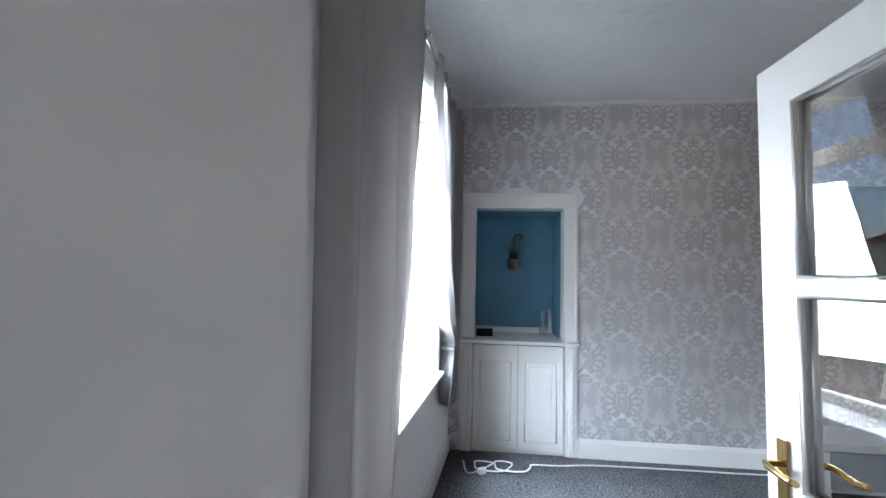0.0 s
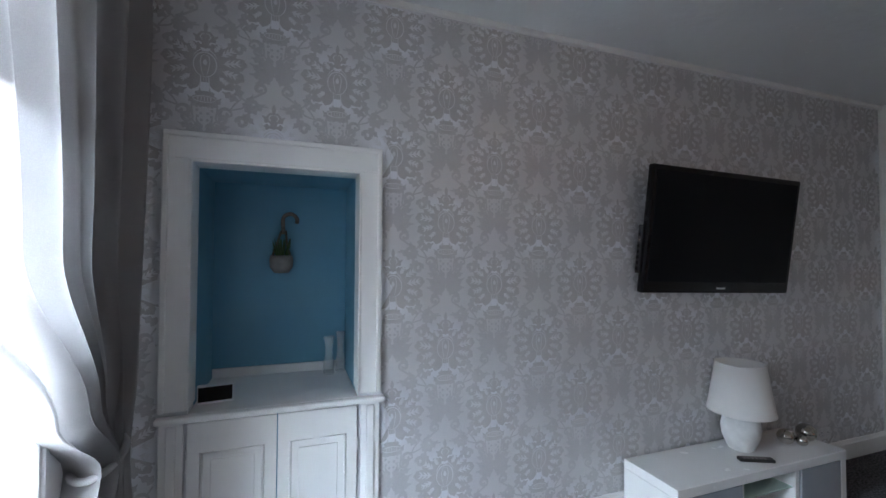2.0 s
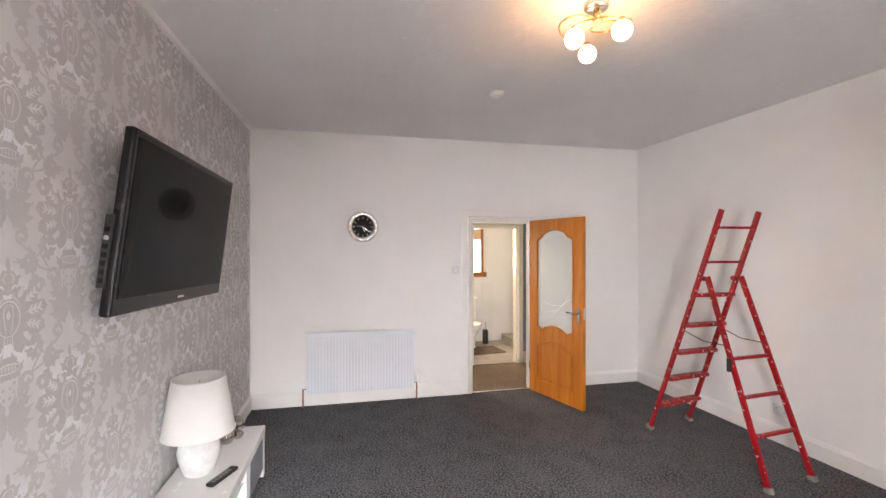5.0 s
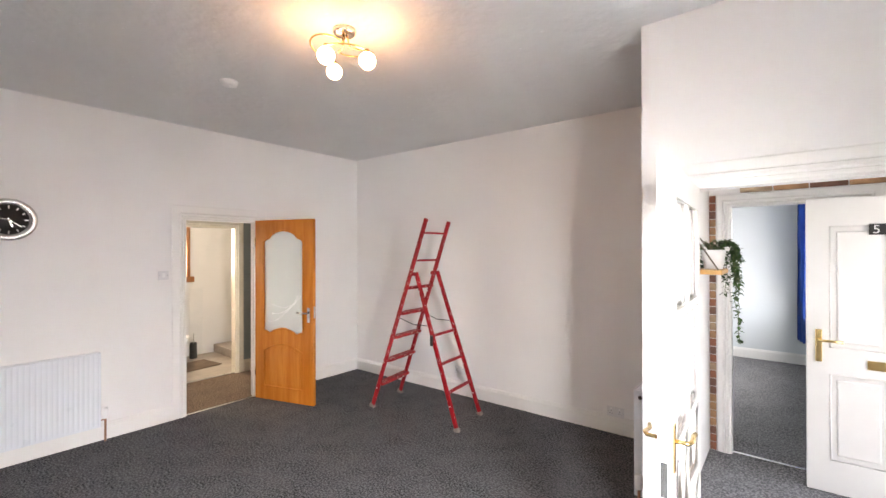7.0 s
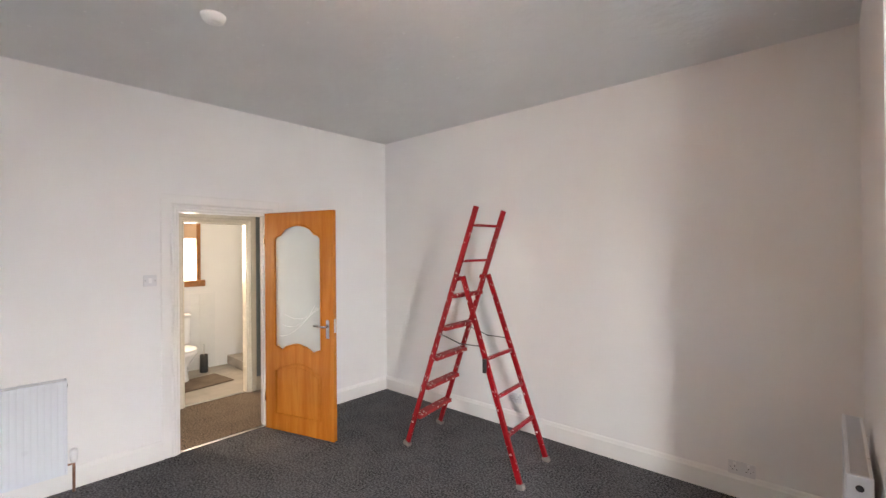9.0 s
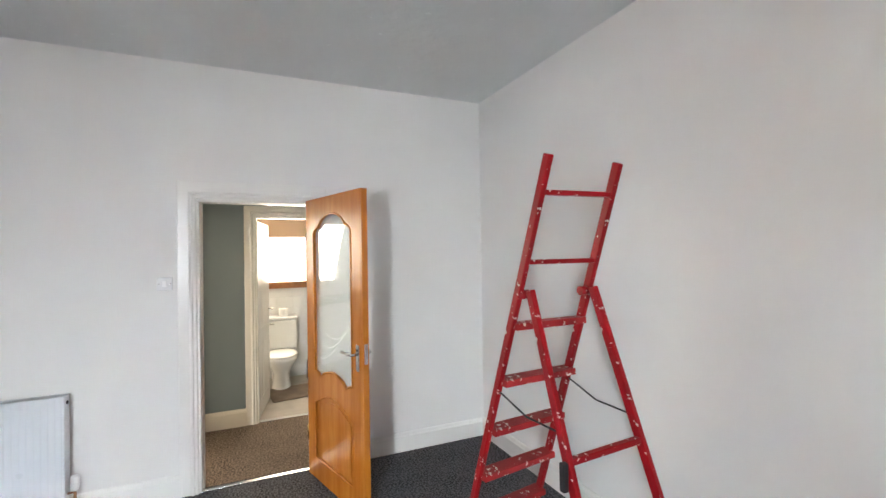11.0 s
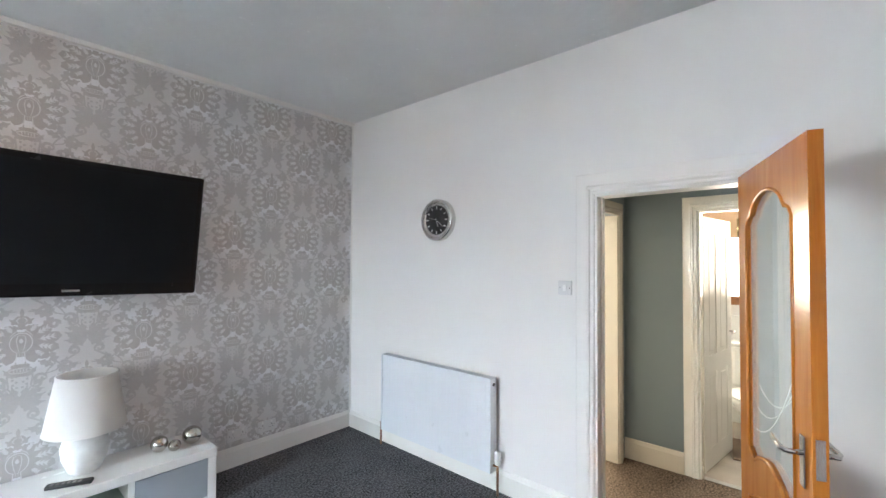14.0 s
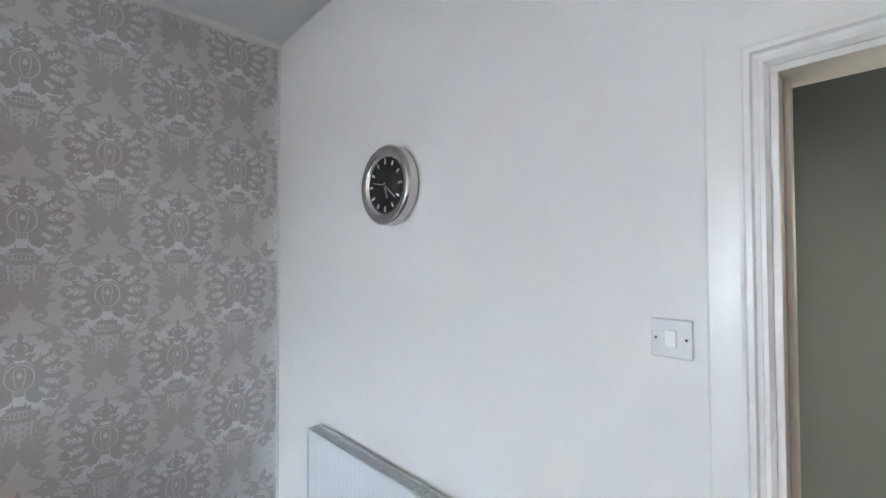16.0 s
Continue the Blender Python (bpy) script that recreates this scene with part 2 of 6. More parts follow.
BLINDC = mat("beige roller blind", (0.62, 0.42, 0.28), 0.8, vary=0.04, scale=5)
TILEW = mat("white wall tile", (0.80, 0.80, 0.79), 0.15, vary=0.02, scale=5)
CLEAR = glass("clear glass")
VASE = glass("thin vase glass")
VASE.node_tree.nodes["Principled BSDF"].inputs["Transmission Weight"].default_value = 0.0
VASE.node_tree.nodes["Principled BSDF"].inputs["Base Color"].default_value = (0.72, 0.80, 0.83, 1)
VASE.node_tree.nodes["Principled BSDF"].inputs["Alpha"].default_value = 0.22
VASE.node_tree.nodes["Principled BSDF"].inputs["Roughness"].default_value = 0.08
ETCHED = glass("frosted door glass", (0.90, 0.94, 0.93), 0.02, 0.72)
BULB = glow("lit glass globe", (1.0, 0.54, 0.26), 9.5)
DIMBULB = glow("dim glass globe", (1.0, 0.70, 0.42), 2.0)


# ---------------------------------------------------------------- mesh helpers
def box(bm, x0, x1, y0, y1, z0, z1, bevel=0.0, m=None):
    b = bmesh.new()
    bmesh.ops.create_cube(b, size=1.0)
    bmesh.ops.scale(b, vec=(abs(x1 - x0), abs(y1 - y0), abs(z1 - z0)), verts=b.verts)
    bmesh.ops.translate(b, vec=((x0 + x1) / 2, (y0 + y1) / 2, (z0 + z1) / 2), verts=b.verts)
    if bevel:
        bmesh.ops.bevel(b, geom=b.edges[:], offset=bevel, segments=2, affect="EDGES", profile=0.5)
    return pour(bm, b, m)


def pour(bm, b, m=None):
    if m:
        bmesh.ops.transform(b, matrix=m, verts=b.verts)
    tmp = bpy.data.meshes.new("tmp")
    b.to_mesh(tmp)
    b.free()
    bm.from_mesh(tmp)
    bpy.data.meshes.remove(tmp)
    return bm


def tube(bm, pts, r, n=8, closed=False, caps=True):
    """A round bar along the points; r is one radius or one for each point."""
    pts = [Vector(p) for p in pts]
    k = len(pts)
    rs = r if hasattr(r, "__len__") else [r] * k
    rings, up = [], None
    for i, p in enumerate(pts):
        a = pts[(i - 1) % k] if closed or i else p
        b = pts[(i + 1) % k] if closed or i < k - 1 else p
        d = (b - a).normalized()
        if up is None:
            up = Vector((0, 0, 1)) if abs(d.z) < 0.9 else Vector((1, 0, 0))
        side = d.cross(up).normalized()
        up = side.cross(d).normalized()
        rings.append([bm.verts.new(p + rs[i] * (side * math.cos(2 * math.pi * j / n) + up * math.sin(2 * math.pi * j / n))) for j in range(n)])
    for i in range(k if closed else k - 1):
        A, B = rings[i], rings[(i + 1) % k]
        for j in range(n):
            f = bm.faces.new((A[j], A[(j + 1) % n], B[(j + 1) % n], B[j]))
            f.smooth = True
    if caps and not closed:
        bm.faces.new(rings[0][::-1])
        bm.faces.new(rings[-1])
    return bm


def lathe(bm, profile, n=28, at=(0, 0, 0), m=None):
    """A body turned about z: profile of (radius, height)."""
    b = bmesh.new()
    rings = []
    for r, z in profile:
        if r < 1e-5:
            rings.append([b.verts.new((0, 0, z))])
        else:
            rings.append([b.verts.new((r * math.cos(2 * math.pi * j / n), r * math.sin(2 * math.pi * j / n), z)) for j in range(n)])
    for A, B in zip(rings, rings[1:]):
        for j in range(n):
            k = (j + 1) % n
            if len(A) == 1 and len(B) == 1:
                continue
            if len(A) == 1:
                f = b.faces.new((A[0], B[k], B[j]))
            elif len(B) == 1:
                f = b.faces.new((A[j], A[k], B[0]))
            else:
                f = b.faces.new((A[j], A[k], B[k], B[j]))
            f.smooth = True
    bmesh.ops.translate(b, vec=at, verts=b.verts)
    bmesh.ops.recalc_face_normals(b, faces=b.faces)
    return pour(bm, b, m)


def prism(bm, outline, z0, z1, m=None, bevel=0.0):
    """A flat outline in xy raised from z0 to z1."""
    b = bmesh.new()
    lo = [b.verts.new((x, y, z0)) for x, y in outline]
    hi = [b.verts.new((x, y, z1)) for x, y in outline]
    b.faces.new(lo[::-1])
    b.faces.new(hi)
    k = len(lo)
    for i in range(k):
        b.faces.new((lo[i], lo[(i + 1) % k], hi[(i + 1) % k], hi[i]))
    if bevel:
        bmesh.ops.bevel(b, geom=[e for e in b.edges if len(e.link_faces) == 2 and e.calc_face_angle() > 0.6], offset=bevel, segments=2, affect="EDGES", profile=0.5)
    return pour(bm, b, m)


def part(name, bm, material, parent=None, label="", m=None):
    data = bpy.data.meshes.new(name)
    bm.to_mesh(data)
    bm.free()
    data.materials.append(material)
    ob = new(name, data)
    if parent:
        ob.parent = parent
    if m:
        ob.matrix_basis = m
    return tagged(ob, label) if label else ob


def thing(name, m, label, category, group=""):
    ob = new(name)
    ob.empty_display_size = 0.1
    ob.matrix_basis = m
    return tagged(ob, label, category, group)


def solo(name, bm, material, label, category, m=None, group=""):
    return tagged(part(name, bm, material, None, "", m), label, category, group)


def setting(name, bm, material, label, category, m=None):
    return tagged(part(name, bm, material, None, "", m), label, category, kind="structure")


def bm_box(*a, **k):
    return box(bmesh.new(), *a, **k)


def wall_bm(u0, u1, z0, z1, thick, holes=()):
    """A wall along x, from y = 0 back to y = thick, with holes (u0, u1, z0, z1) right through it."""
    us = sorted({u0, u1, *[h[0] for h in holes], *[h[1] for h in holes]})
    zs = sorted({z0, z1, *[h[2] for h in holes], *[h[3] for h in holes]})

    def full(i, j):
        if not (0 <= i < len(us) - 1 and 0 <= j < len(zs) - 1):
            return False
        u, z = (us[i] + us[i + 1]) / 2, (zs[j] + zs[j + 1]) / 2
        return not any(a < u < b and c < z < d for a, b, c, d in holes)

    bm = bmesh.new()

    def quad(*p):
        bm.faces.new([bm.verts.new(q) for q in p])

    for i in range(len(us) - 1):
        for j in range(len(zs) - 1):
            if not full(i, j):
                continue
            a, b, c, d = us[i], us[i + 1], zs[j], zs[j + 1]
            quad((a, 0, c), (b, 0, c), (b, 0, d), (a, 0, d))
            quad((b, thick, c), (a, thick, c), (a, thick, d), (b, thick, d))
            if not full(i - 1, j):
                quad((a, thick, c), (a, 0, c), (a, 0, d), (a, thick, d))
            if not full(i + 1, j):
                quad((b, 0, c), (b, thick, c), (b, thick, d), (b, 0, d))
            if not full(i, j - 1):
                quad((a, 0, c), (a, thick, c), (b, thick, c), (b, 0, c))
            if not full(i, j + 1):
                quad((a, 0, d), (b, 0, d), (b, thick, d), (a, thick, d))
    bmesh.ops.remove_doubles(bm, verts=bm.verts, dist=1e-5)
    return bm


def skirting(name, p, q, h=0.14, material=None, depth=0.018, side=1):
    """A moulded skirting board from p to q on the floor; side 1: it stands out to the left of the way from p to q."""
    p, q = Vector((*p, 0)), Vector((*q, 0))
    d = (q - p)
    n = Vector((-d.y, d.x, 0)).normalized() * side
    prof = [(0, 0), (depth, 0), (depth, h - 0.03), (depth * 0.75, h - 0.022), (depth * 0.55, h - 0.008), (depth * 0.3, h), (0, h)]
    bm = bmesh.new()
    A = [bm.verts.new(p + n * a + Vector((0, 0, z))) for a, z in prof]
    B = [bm.verts.new(q + n * a + Vector((0, 0, z))) for a, z in prof]
    k = len(prof)
    for i in range(k):
        bm.faces.new((A[i], A[(i + 1) % k], B[(i + 1) % k], B[i]))
    bm.faces.new(A[::-1])
    bm.faces.new(B)
    bmesh.ops.recalc_face_normals(bm, faces=bm.faces)
    return setting(name, bm, material or TRIM, "painted wooden skirting board along the wall", "baseboard")


def casing(bm, w, h, face=0.095, depth=0.022, head=None, foot=0.0):
    """A mitred door casing round an opening of width w and height h in the plane y = 0, standing out to -y:
    stepped beads beside the opening, then a flat board."""
    head = head or face
    prof = [(0.0, 0.0), (0.0, 0.45), (0.008, 0.8), (0.016, 0.8), (0.018, 0.5), (0.026, 0.62), (0.030, 1.0), (0.040, 1.0), (0.046, 0.62),
            (0.052, 0.55), (face - 0.006, 0.5), (face, 0.35), (face, 0.0)]
    rows = []
    for o, d in prof:
        k = o * head / face
        rows.append([bm.verts.new(p) for p in ((-o, -d * depth, foot), (-o, -d * depth, h + k), (w + o, -d * depth, h + k), (w + o, -d * depth, foot))])
    for A, B in zip(rows, rows[1:]):
        for k in range(3):
            bm.faces.new((A[k], B[k], B[k + 1], A[k + 1]))
    for k in (0, 3):
        bm.faces.new([r[k] for r in rows])
    bmesh.ops.recalc_face_normals(bm, faces=bm.faces)
    return bm


def leaf_bm(w, h, t, spans):
    """A door leaf in xz, thickness t along y, with shaped holes: spans of (u0, u1, low(s), high(s)), s from 0 to 1 across."""
    bm = bmesh.new()
    u0, u1 = spans[0][0], spans[0][1]
    N = 24
    us = [0, *[u0 + (u1 - u0) * i / N for i in range(N + 1)], w]

    def quads(ua, ub, lo_a, lo_b, hi_a, hi_b):
        for y, flip in ((0, False), (t, True)):
            p = [(ua, y, lo_a), (ub, y, lo_b), (ub, y, hi_b), (ua, y, hi_a)]
            bm.faces.new([bm.verts.new(q) for q in (p[::-1] if flip else p)])

    def rim(a, b):
        bm.faces.new([bm.verts.new(q) for q in ((a[0], 0, a[1]), (b[0], 0, b[1]), (b[0], t, b[1]), (a[0], t, a[1]))])

    quads(0, u0, 0, 0, h, h)
    quads(u1, w, 0, 0, h, h)
    for i in range(N):
        ua, ub, sa, sb = us[i + 1], us[i + 2], i / N, (i + 1) / N
        edges = [(0.0, 0.0)]
        for _, _, lo, hi in spans:
            edges += [(lo(sa), lo(sb)), (hi(sa), hi(sb))]
            rim((ua, lo(sa)), (ub, lo(sb)))
            rim((ub, hi(sb)), (ua, hi(sa)))
        edges.append((h, h))
        for k in range(0, len(edges), 2):
            quads(ua, ub, edges[k][0], edges[k][1], edges[k + 1][0], edges[k + 1][1])
    for _, _, lo, hi in spans:
        rim((u0, hi(0)), (u0, lo(0)))
        rim((u1, lo(1)), (u1, hi(1)))
    rim((0, h), (0, 0)), rim((w, 0), (w, h)), rim((w, h), (0, h)), rim((0, 0), (w, 0))
    bmesh.ops.remove_doubles(bm, verts=bm.verts, dist=1e-5)
    bmesh.ops.recalc_face_normals(bm, faces=bm.faces)
    return bm


def span_loop(span, y, n=24, inset=0.0):
    u0, u1, lo, hi = span
    ss = [i / n for i in range(n + 1)]
    c = [(u0 + (u1 - u0) * s, lo(s)) for s in ss] + [(u0 + (u1 - u0) * s, hi(s)) for s in ss[::-1]]
    if inset:
        mu, mz = (u0 + u1) / 2, (lo(0.5) + hi(0.5)) / 2
        hu, hz = (u1 - u0) / 2, (hi(0.5) - lo(0.5)) / 2
        c = [(mu + (u - mu) * (1 - inset / hu), mz + (z - mz) * (1 - inset / hz)) for u, z in c]
    return [(u, y, z) for u, z in c]


def span_slab(bm, span, y0, y1, inset=0.0, bevel=0.0):
    loop = span_loop(span, 0, inset=inset)
    return prism(bm, [(u, z) for u, _, z in loop], -y1, -y0, pose(0, 0, 0, 90), bevel)


def flat(v):
    return lambda s: v


# ---------------------------------------------------------------- plan of the living room
XE, YN, H = 5.11, 3.62, 2.91          # east wall, north wall, ceiling
SE, SW = (5.11, -0.93), (1.08, -1.09)  # south wall, a little out of square
NW = (-0.245, 3.62)                    # the window wall leans back to the south-west
WSLOPE = 0.06
YV, XV = 0.32, 1.08                    # porch wall and its corner


def xw(y):
    return NW[0] - WSLOPE * (NW[1] - y)


# floors and ceilings
setting("floor", bm_box(-0.75, 5.17, -1.3, 3.64, -0.1, 0.0), CARPET, "mottled charcoal grey fitted carpet", "floor")
setting("ceiling", bm_box(-0.9, 5.25, -1.3, 4.3, H, H + 0.15), CEIL, "grey white textured ceiling with swirled relief", "ceiling")

# north wall with the damask paper; the alcove opening goes through it
wn_bm = wall_bm(-0.75, 5.25, 0, H, 0.12, [(-0.045, 0.69, 0.0, 2.01)])
wall_north = setting("wall_north", wn_bm, PAPER, "silver grey damask papered wall", "wall", pose(0, YN, 0))

# east wall with the door to the hall
DY0, DY1, DH = 0.505, 1.245, 1.985
we = wall_bm(-YN, 1.3, 0, H, 0.12, [(-DY1, -DY0, 0, DH)])
setting("wall_east", we, WALL, "plain white painted wall", "wall", pose(XE, 0, 0, 0, 0, -90))

# south wall
sa = math.degrees(math.atan2(SE[1] - SW[1], SE[0] - SW[0]))
sl = math.hypot(SE[0] - SW[0], SE[1] - SW[1])
setting("wall_south", wall_bm(-sl - 0.14, 0.12, 0, H, 0.12), WALL, "plain white painted wall", "wall", pose(*SW, 0, 0, 0, sa + 180))

# porch walls
setting("wall_porch_east", wall_bm(-YV, 1.4, 0, H, 0.13), WALL, "white painted wall of the porch", "wall", pose(XV - 0.13, 0, 0, 0, 0, -90))
PX0, PX1, PH = -0.30, 0.865, 1.985
setting("wall_porch_north", wall_bm(-0.95, 0.52, 0, H, 0.10, [(-PX1, -PX0, 0, PH)]), WALL, "white painted wall round the glazed door", "wall", pose(0, YV, 0, 0, 0, 180))

# window wall; local x runs north along its face, local y goes out through it
WA = math.degrees(math.atan2(1, WSLOPE))
WM = pose(*NW, 0, 0, 0, WA)


def wu(y):
    """How far along the window wall a place with that y lies."""
    return (y - NW[1]) * math.hypot(1, WSLOPE)


WZ0, WZ1 = 0.76, 2.52
WU0, WU1 = wu(1.32), wu(2.98)
ww = wall_bm(wu(-1.35), 0.3, 0, H, 0.42, [(WU0, WU1, WZ0, WZ1), (wu(-1.14), wu(-0.30), 0, 2.02)])
setting("wall_west", ww, WALL, "white painted window wall with a deep reveal", "wall", WM)

# ---------------------------------------------------------------- window
def window_unit(name, m, w, h, material, hopper=0.30, mullions=(), sill=True):
    """A timber window in the plane y = 0 of m, from x = 0 to w, z = 0 to h, with an opening top light."""
    f = 0.06
    win = thing(name, m, "painted timber window with an opening top light", "window")
    win["kind"] = "structure"
    bm = bmesh.new()
    for x0, x1 in ((0, f), (w - f, w)):
        box(bm, x0, x1, 0, 0.07, 0, h, 0.005)
    box(bm, f, w - f, 0.002, 0.068, 0, f, 0.005)
    box(bm, f, w - f, 0.002, 0.068, h - f, h, 0.005)
    part("window_frame", bm, material, win)
    part("transom", bm_box(f, w - f, -0.006, 0.072, h - f - hopper - 0.06, h - f - hopper, 0.006), material, win)
    for u in mullions:
        part("mullion", bm_box(u - 0.03, u + 0.03, 0.003, 0.067, f, h - f - hopper - 0.06, 0.005), material, win)
    edges = [f, *mullions, w - f]
    for a, b in zip(edges, edges[1:]):
        a, b = a + (0.03 if a in mullions else 0), b - (0.03 if b in mullions else 0)
        p = part("pane", bm_box(a, b, 0.032, 0.037, f, h - f - hopper - 0.06), CLEAR, win, "clear window glass")
        p.visible_shadow = False
        zz0, zz1 = h - f - hopper, h - f
        hm = pose(0, 0.0, zz1, 9) @ pose(0, 0, -zz1)
        bm = bmesh.new()
        for x0, x1 in ((a + 0.002, a + 0.042), (b - 0.042, b - 0.002)):
            box(bm, x0, x1, 0.0, 0.04, zz0 + 0.002, zz1 - 0.002, 0.004)
        box(bm, a + 0.042, b - 0.042, 0.001, 0.039, zz0 + 0.002, zz0 + 0.042, 0.004)
        box(bm, a + 0.042, b - 0.042, 0.001, 0.039, zz1 - 0.042, zz1 - 0.002, 0.004)
        sash = part("sash", bm, material, win, "top light standing ajar", hm)
        p = part("pane", bm_box(a + 0.042, b - 0.042, 0.018, 0.022, zz0 + 0.042, zz1 - 0.042), CLEAR, sash)
        p.visible_shadow = False
        part("stay", tube(bmesh.new(), [((a + b) / 2 + 0.30, -0.015, zz0 + 0.02), ((a + b) / 2 + 0.22, -0.03, zz0 + 0.02), ((a + b) / 2 + 0.18, -0.02, zz0 + 0.022)], 0.009, 6), BRASS, sash, "small brass stay")
    return win


WDEPTH = 0.20
window_unit("window_1", WM @ pose(WU0, WDEPTH, WZ0), WU1 - WU0, WZ1 - WZ0, CREAM, 0.30, ((WU1 - WU0) * 0.47,))
sill = bmesh.new()
box(sill, WU0 - 0.04, WU1 + 0.04, -0.055, 0.0, WZ0 - 0.03, WZ0 + 0.004, 0.008)
box(sill, WU0 + 0.002, WU1 - 0.002, -0.02, WDEPTH + 0.01, WZ0 - 0.02, WZ0 + 0.003, 0.002)
setting("window_sill", sill, TRIM, "deep white painted window board", "sill", WM)
bm = bmesh.new()
casing(bm, WU1 - WU0, WZ1 - WZ0, 0.07, 0.018)
setting("trim_window", bm, TRIM, "white painted window architrave", "trim", WM @ pose(WU0, 0, WZ0))
bm = bmesh.new()
box(bm, WU0 - 0.25, WU0 - 0.002, 0.421, 0.46, WZ0 - 0.1, WZ1 + 0.25, 0.01)
box(bm, WU1 + 0.002, WU1 + 0.25, 0.421, 0.46, WZ0 - 0.1, WZ1 + 0.25, 0.01)
box(bm, WU0, WU1, 0.421, 0.47, WZ1 + 0.002, WZ1 + 0.25, 0.01)
setting("trim_stone", bm, SAND, "sandstone surround outside the window", "trim", WM)


# ---------------------------------------------------------------- curtains
def curtain(name, u_left, u_right, z0, z1, folds, depth, material, label, phase=0.0, m=None, group="living room curtains", bulge=None):
    """A hanging cloth: u_left(z), u_right(z) bound it; it is folded along its width."""
    bm = bmesh.new()
    nu, nz = 150, 60
    grid = []
    for j in range(nz + 1):
        row = []
        f = j / nz
        for i in range(nu + 1):
            s = i / nu
            zb, zt = z0(s), z1
            z = zb + (zt - zb) * f
            a, b = u_left(z), u_right(z)
            width = b - a
            ph = phase + s * folds * 2 * math.pi + 0.5 * math.sin(3 * s * math.pi + 1.7 * f)
            d = depth(z) * (math.sin(ph) + 0.25 * math.sin(2.3 * ph + 1.0 + 2 * f)) * (1.0 + 0.25 * math.sin(5 * s + 3 * f))
            d += bulge(s, z) if bulge else 0.0
            row.append(bm.verts.new((a + width * s + 0.012 * math.sin(ph * 1.7 + 4 * f), -d, z)))
        grid.append(row)
    for j in range(nz):
        for i in range(nu):
            fc = bm.faces.new((grid[j][i], grid[j][i + 1], grid[j + 1][i + 1], grid[j + 1][i]))
            fc.smooth = True
    bmesh.ops.solidify(bm, geom=bm.faces[:], thickness=0.003)
    for fc in bm.faces:
        fc.smooth = True
    return solo(name, bm, material, label, "curtain", m, group)


def lerp_table(rows):
    def f(z):
        if z <= rows[0][0]:
            return rows[0][1]
        for (a, va), (b, vb) in zip(rows, rows[1:]):
            if z <= b:
                k = (z - a) / (b - a)
                k = k * k * (3 - 2 * k)
                return va + (vb - va) * k
        return rows[-1][1]
    return f


POLE_Y, POLE_Z = -0.065, 2.62
def sweep(s, z):
    """How far the loose curtain stands off its pole: a broad flat fold, a crease, then it falls back to the glass."""
    crease = 0.30 + 0.18 * (z - 0.3) / 2.4
    if s < 0.10:
        return -0.05 + 0.9 * s
    if s < crease:
        return 0.04 + 0.06 * (s - 0.10) / (crease - 0.10)
    return 0.10 - 0.115 * ((s - crease) / (1 - crease)) ** 0.85


curtain("curtain", lerp_table([(0.4, wu(1.09)), (2.6, wu(1.06))]), lerp_table([(0.45, wu(1.71)), (0.9, wu(1.81)), (1.6, wu(1.95)), (2.7, wu(2.11))]),
        lambda s: 0.32 + 0.25 * s, 2.68, 4.2, lambda z: 0.009, CLOTH, "silver grey satin curtain drawn aside, hanging loose", 0.6, WM @ pose(0, POLE_Y, 0), bulge=sweep)
curtain("curtain", lerp_table([(0.5, wu(3.02)), (0.75, wu(3.04)), (0.92, wu(3.10)), (1.15, wu(2.86)), (1.6, wu(2.50)), (2.7, wu(2.36))]),
        lerp_table([(0.5, wu(3.40)), (0.92, wu(3.30)), (1.2, wu(3.37)), (2.7, wu(3.42))]),
        lambda s: 0.52 + 0.03 * s, 2.68, 5.2, lerp_table([(0.5, 0.04), (0.92, 0.05), (1.3, 0.038), (2.6, 0.034)]), CLOTH, "silver grey satin curtain gathered in a tie-back", 0.2, WM @ pose(0, POLE_Y, 0))
tie = bmesh.new()
tube(tie, [(wu(3.20) + 0.105 * math.cos(a), POLE_Y + 0.062 * math.sin(a), 0.93 + 0.03 * math.cos(a)) for a in np.linspace(0, 2 * math.pi, 25)[:-1]], 0.012, 6, True)
solo("curtain_tie", tie, CLOTH, "grey cloth tie-back round the curtain", "tie-back", WM)
pole = thing("curtain_pole", WM, "thin chrome curtain pole over the window", "curtain pole")
part("rod", tube(bmesh.new(), [(wu(0.78), POLE_Y, POLE_Z), (wu(3.54), POLE_Y, POLE_Z)], 0.012, 10), CHROME, pole)
for y in (0.78, 3.54):
    part("finial", lathe(bmesh.new(), [(0, -0.025), (0.018, -0.018), (0.025, 0), (0.018, 0.018), (0, 0.025)], 16, (wu(y), POLE_Y, POLE_Z)), CHROME, pole)
for y in (0.90, 2.0, 3.40):
    part("bracket", tube(bmesh.new(), [(wu(y), 0, POLE_Z), (wu(y), POLE_Y, POLE_Z)], 0.009, 8), CHROME, pole)
for y in list(np.linspace(0.97, 2.08, 8)) + list(np.linspace(2.46, 3.48, 9)):
    ring = [(wu(y), POLE_Y + 0.024 * math.cos(a), POLE_Z + 0.024 * math.sin(a)) for a in np.linspace(0, 2 * math.pi, 15)[:-1]]
    part("eyelet", tube(bmesh.new(), ring, 0.005, 6, True), CHROME, pole)

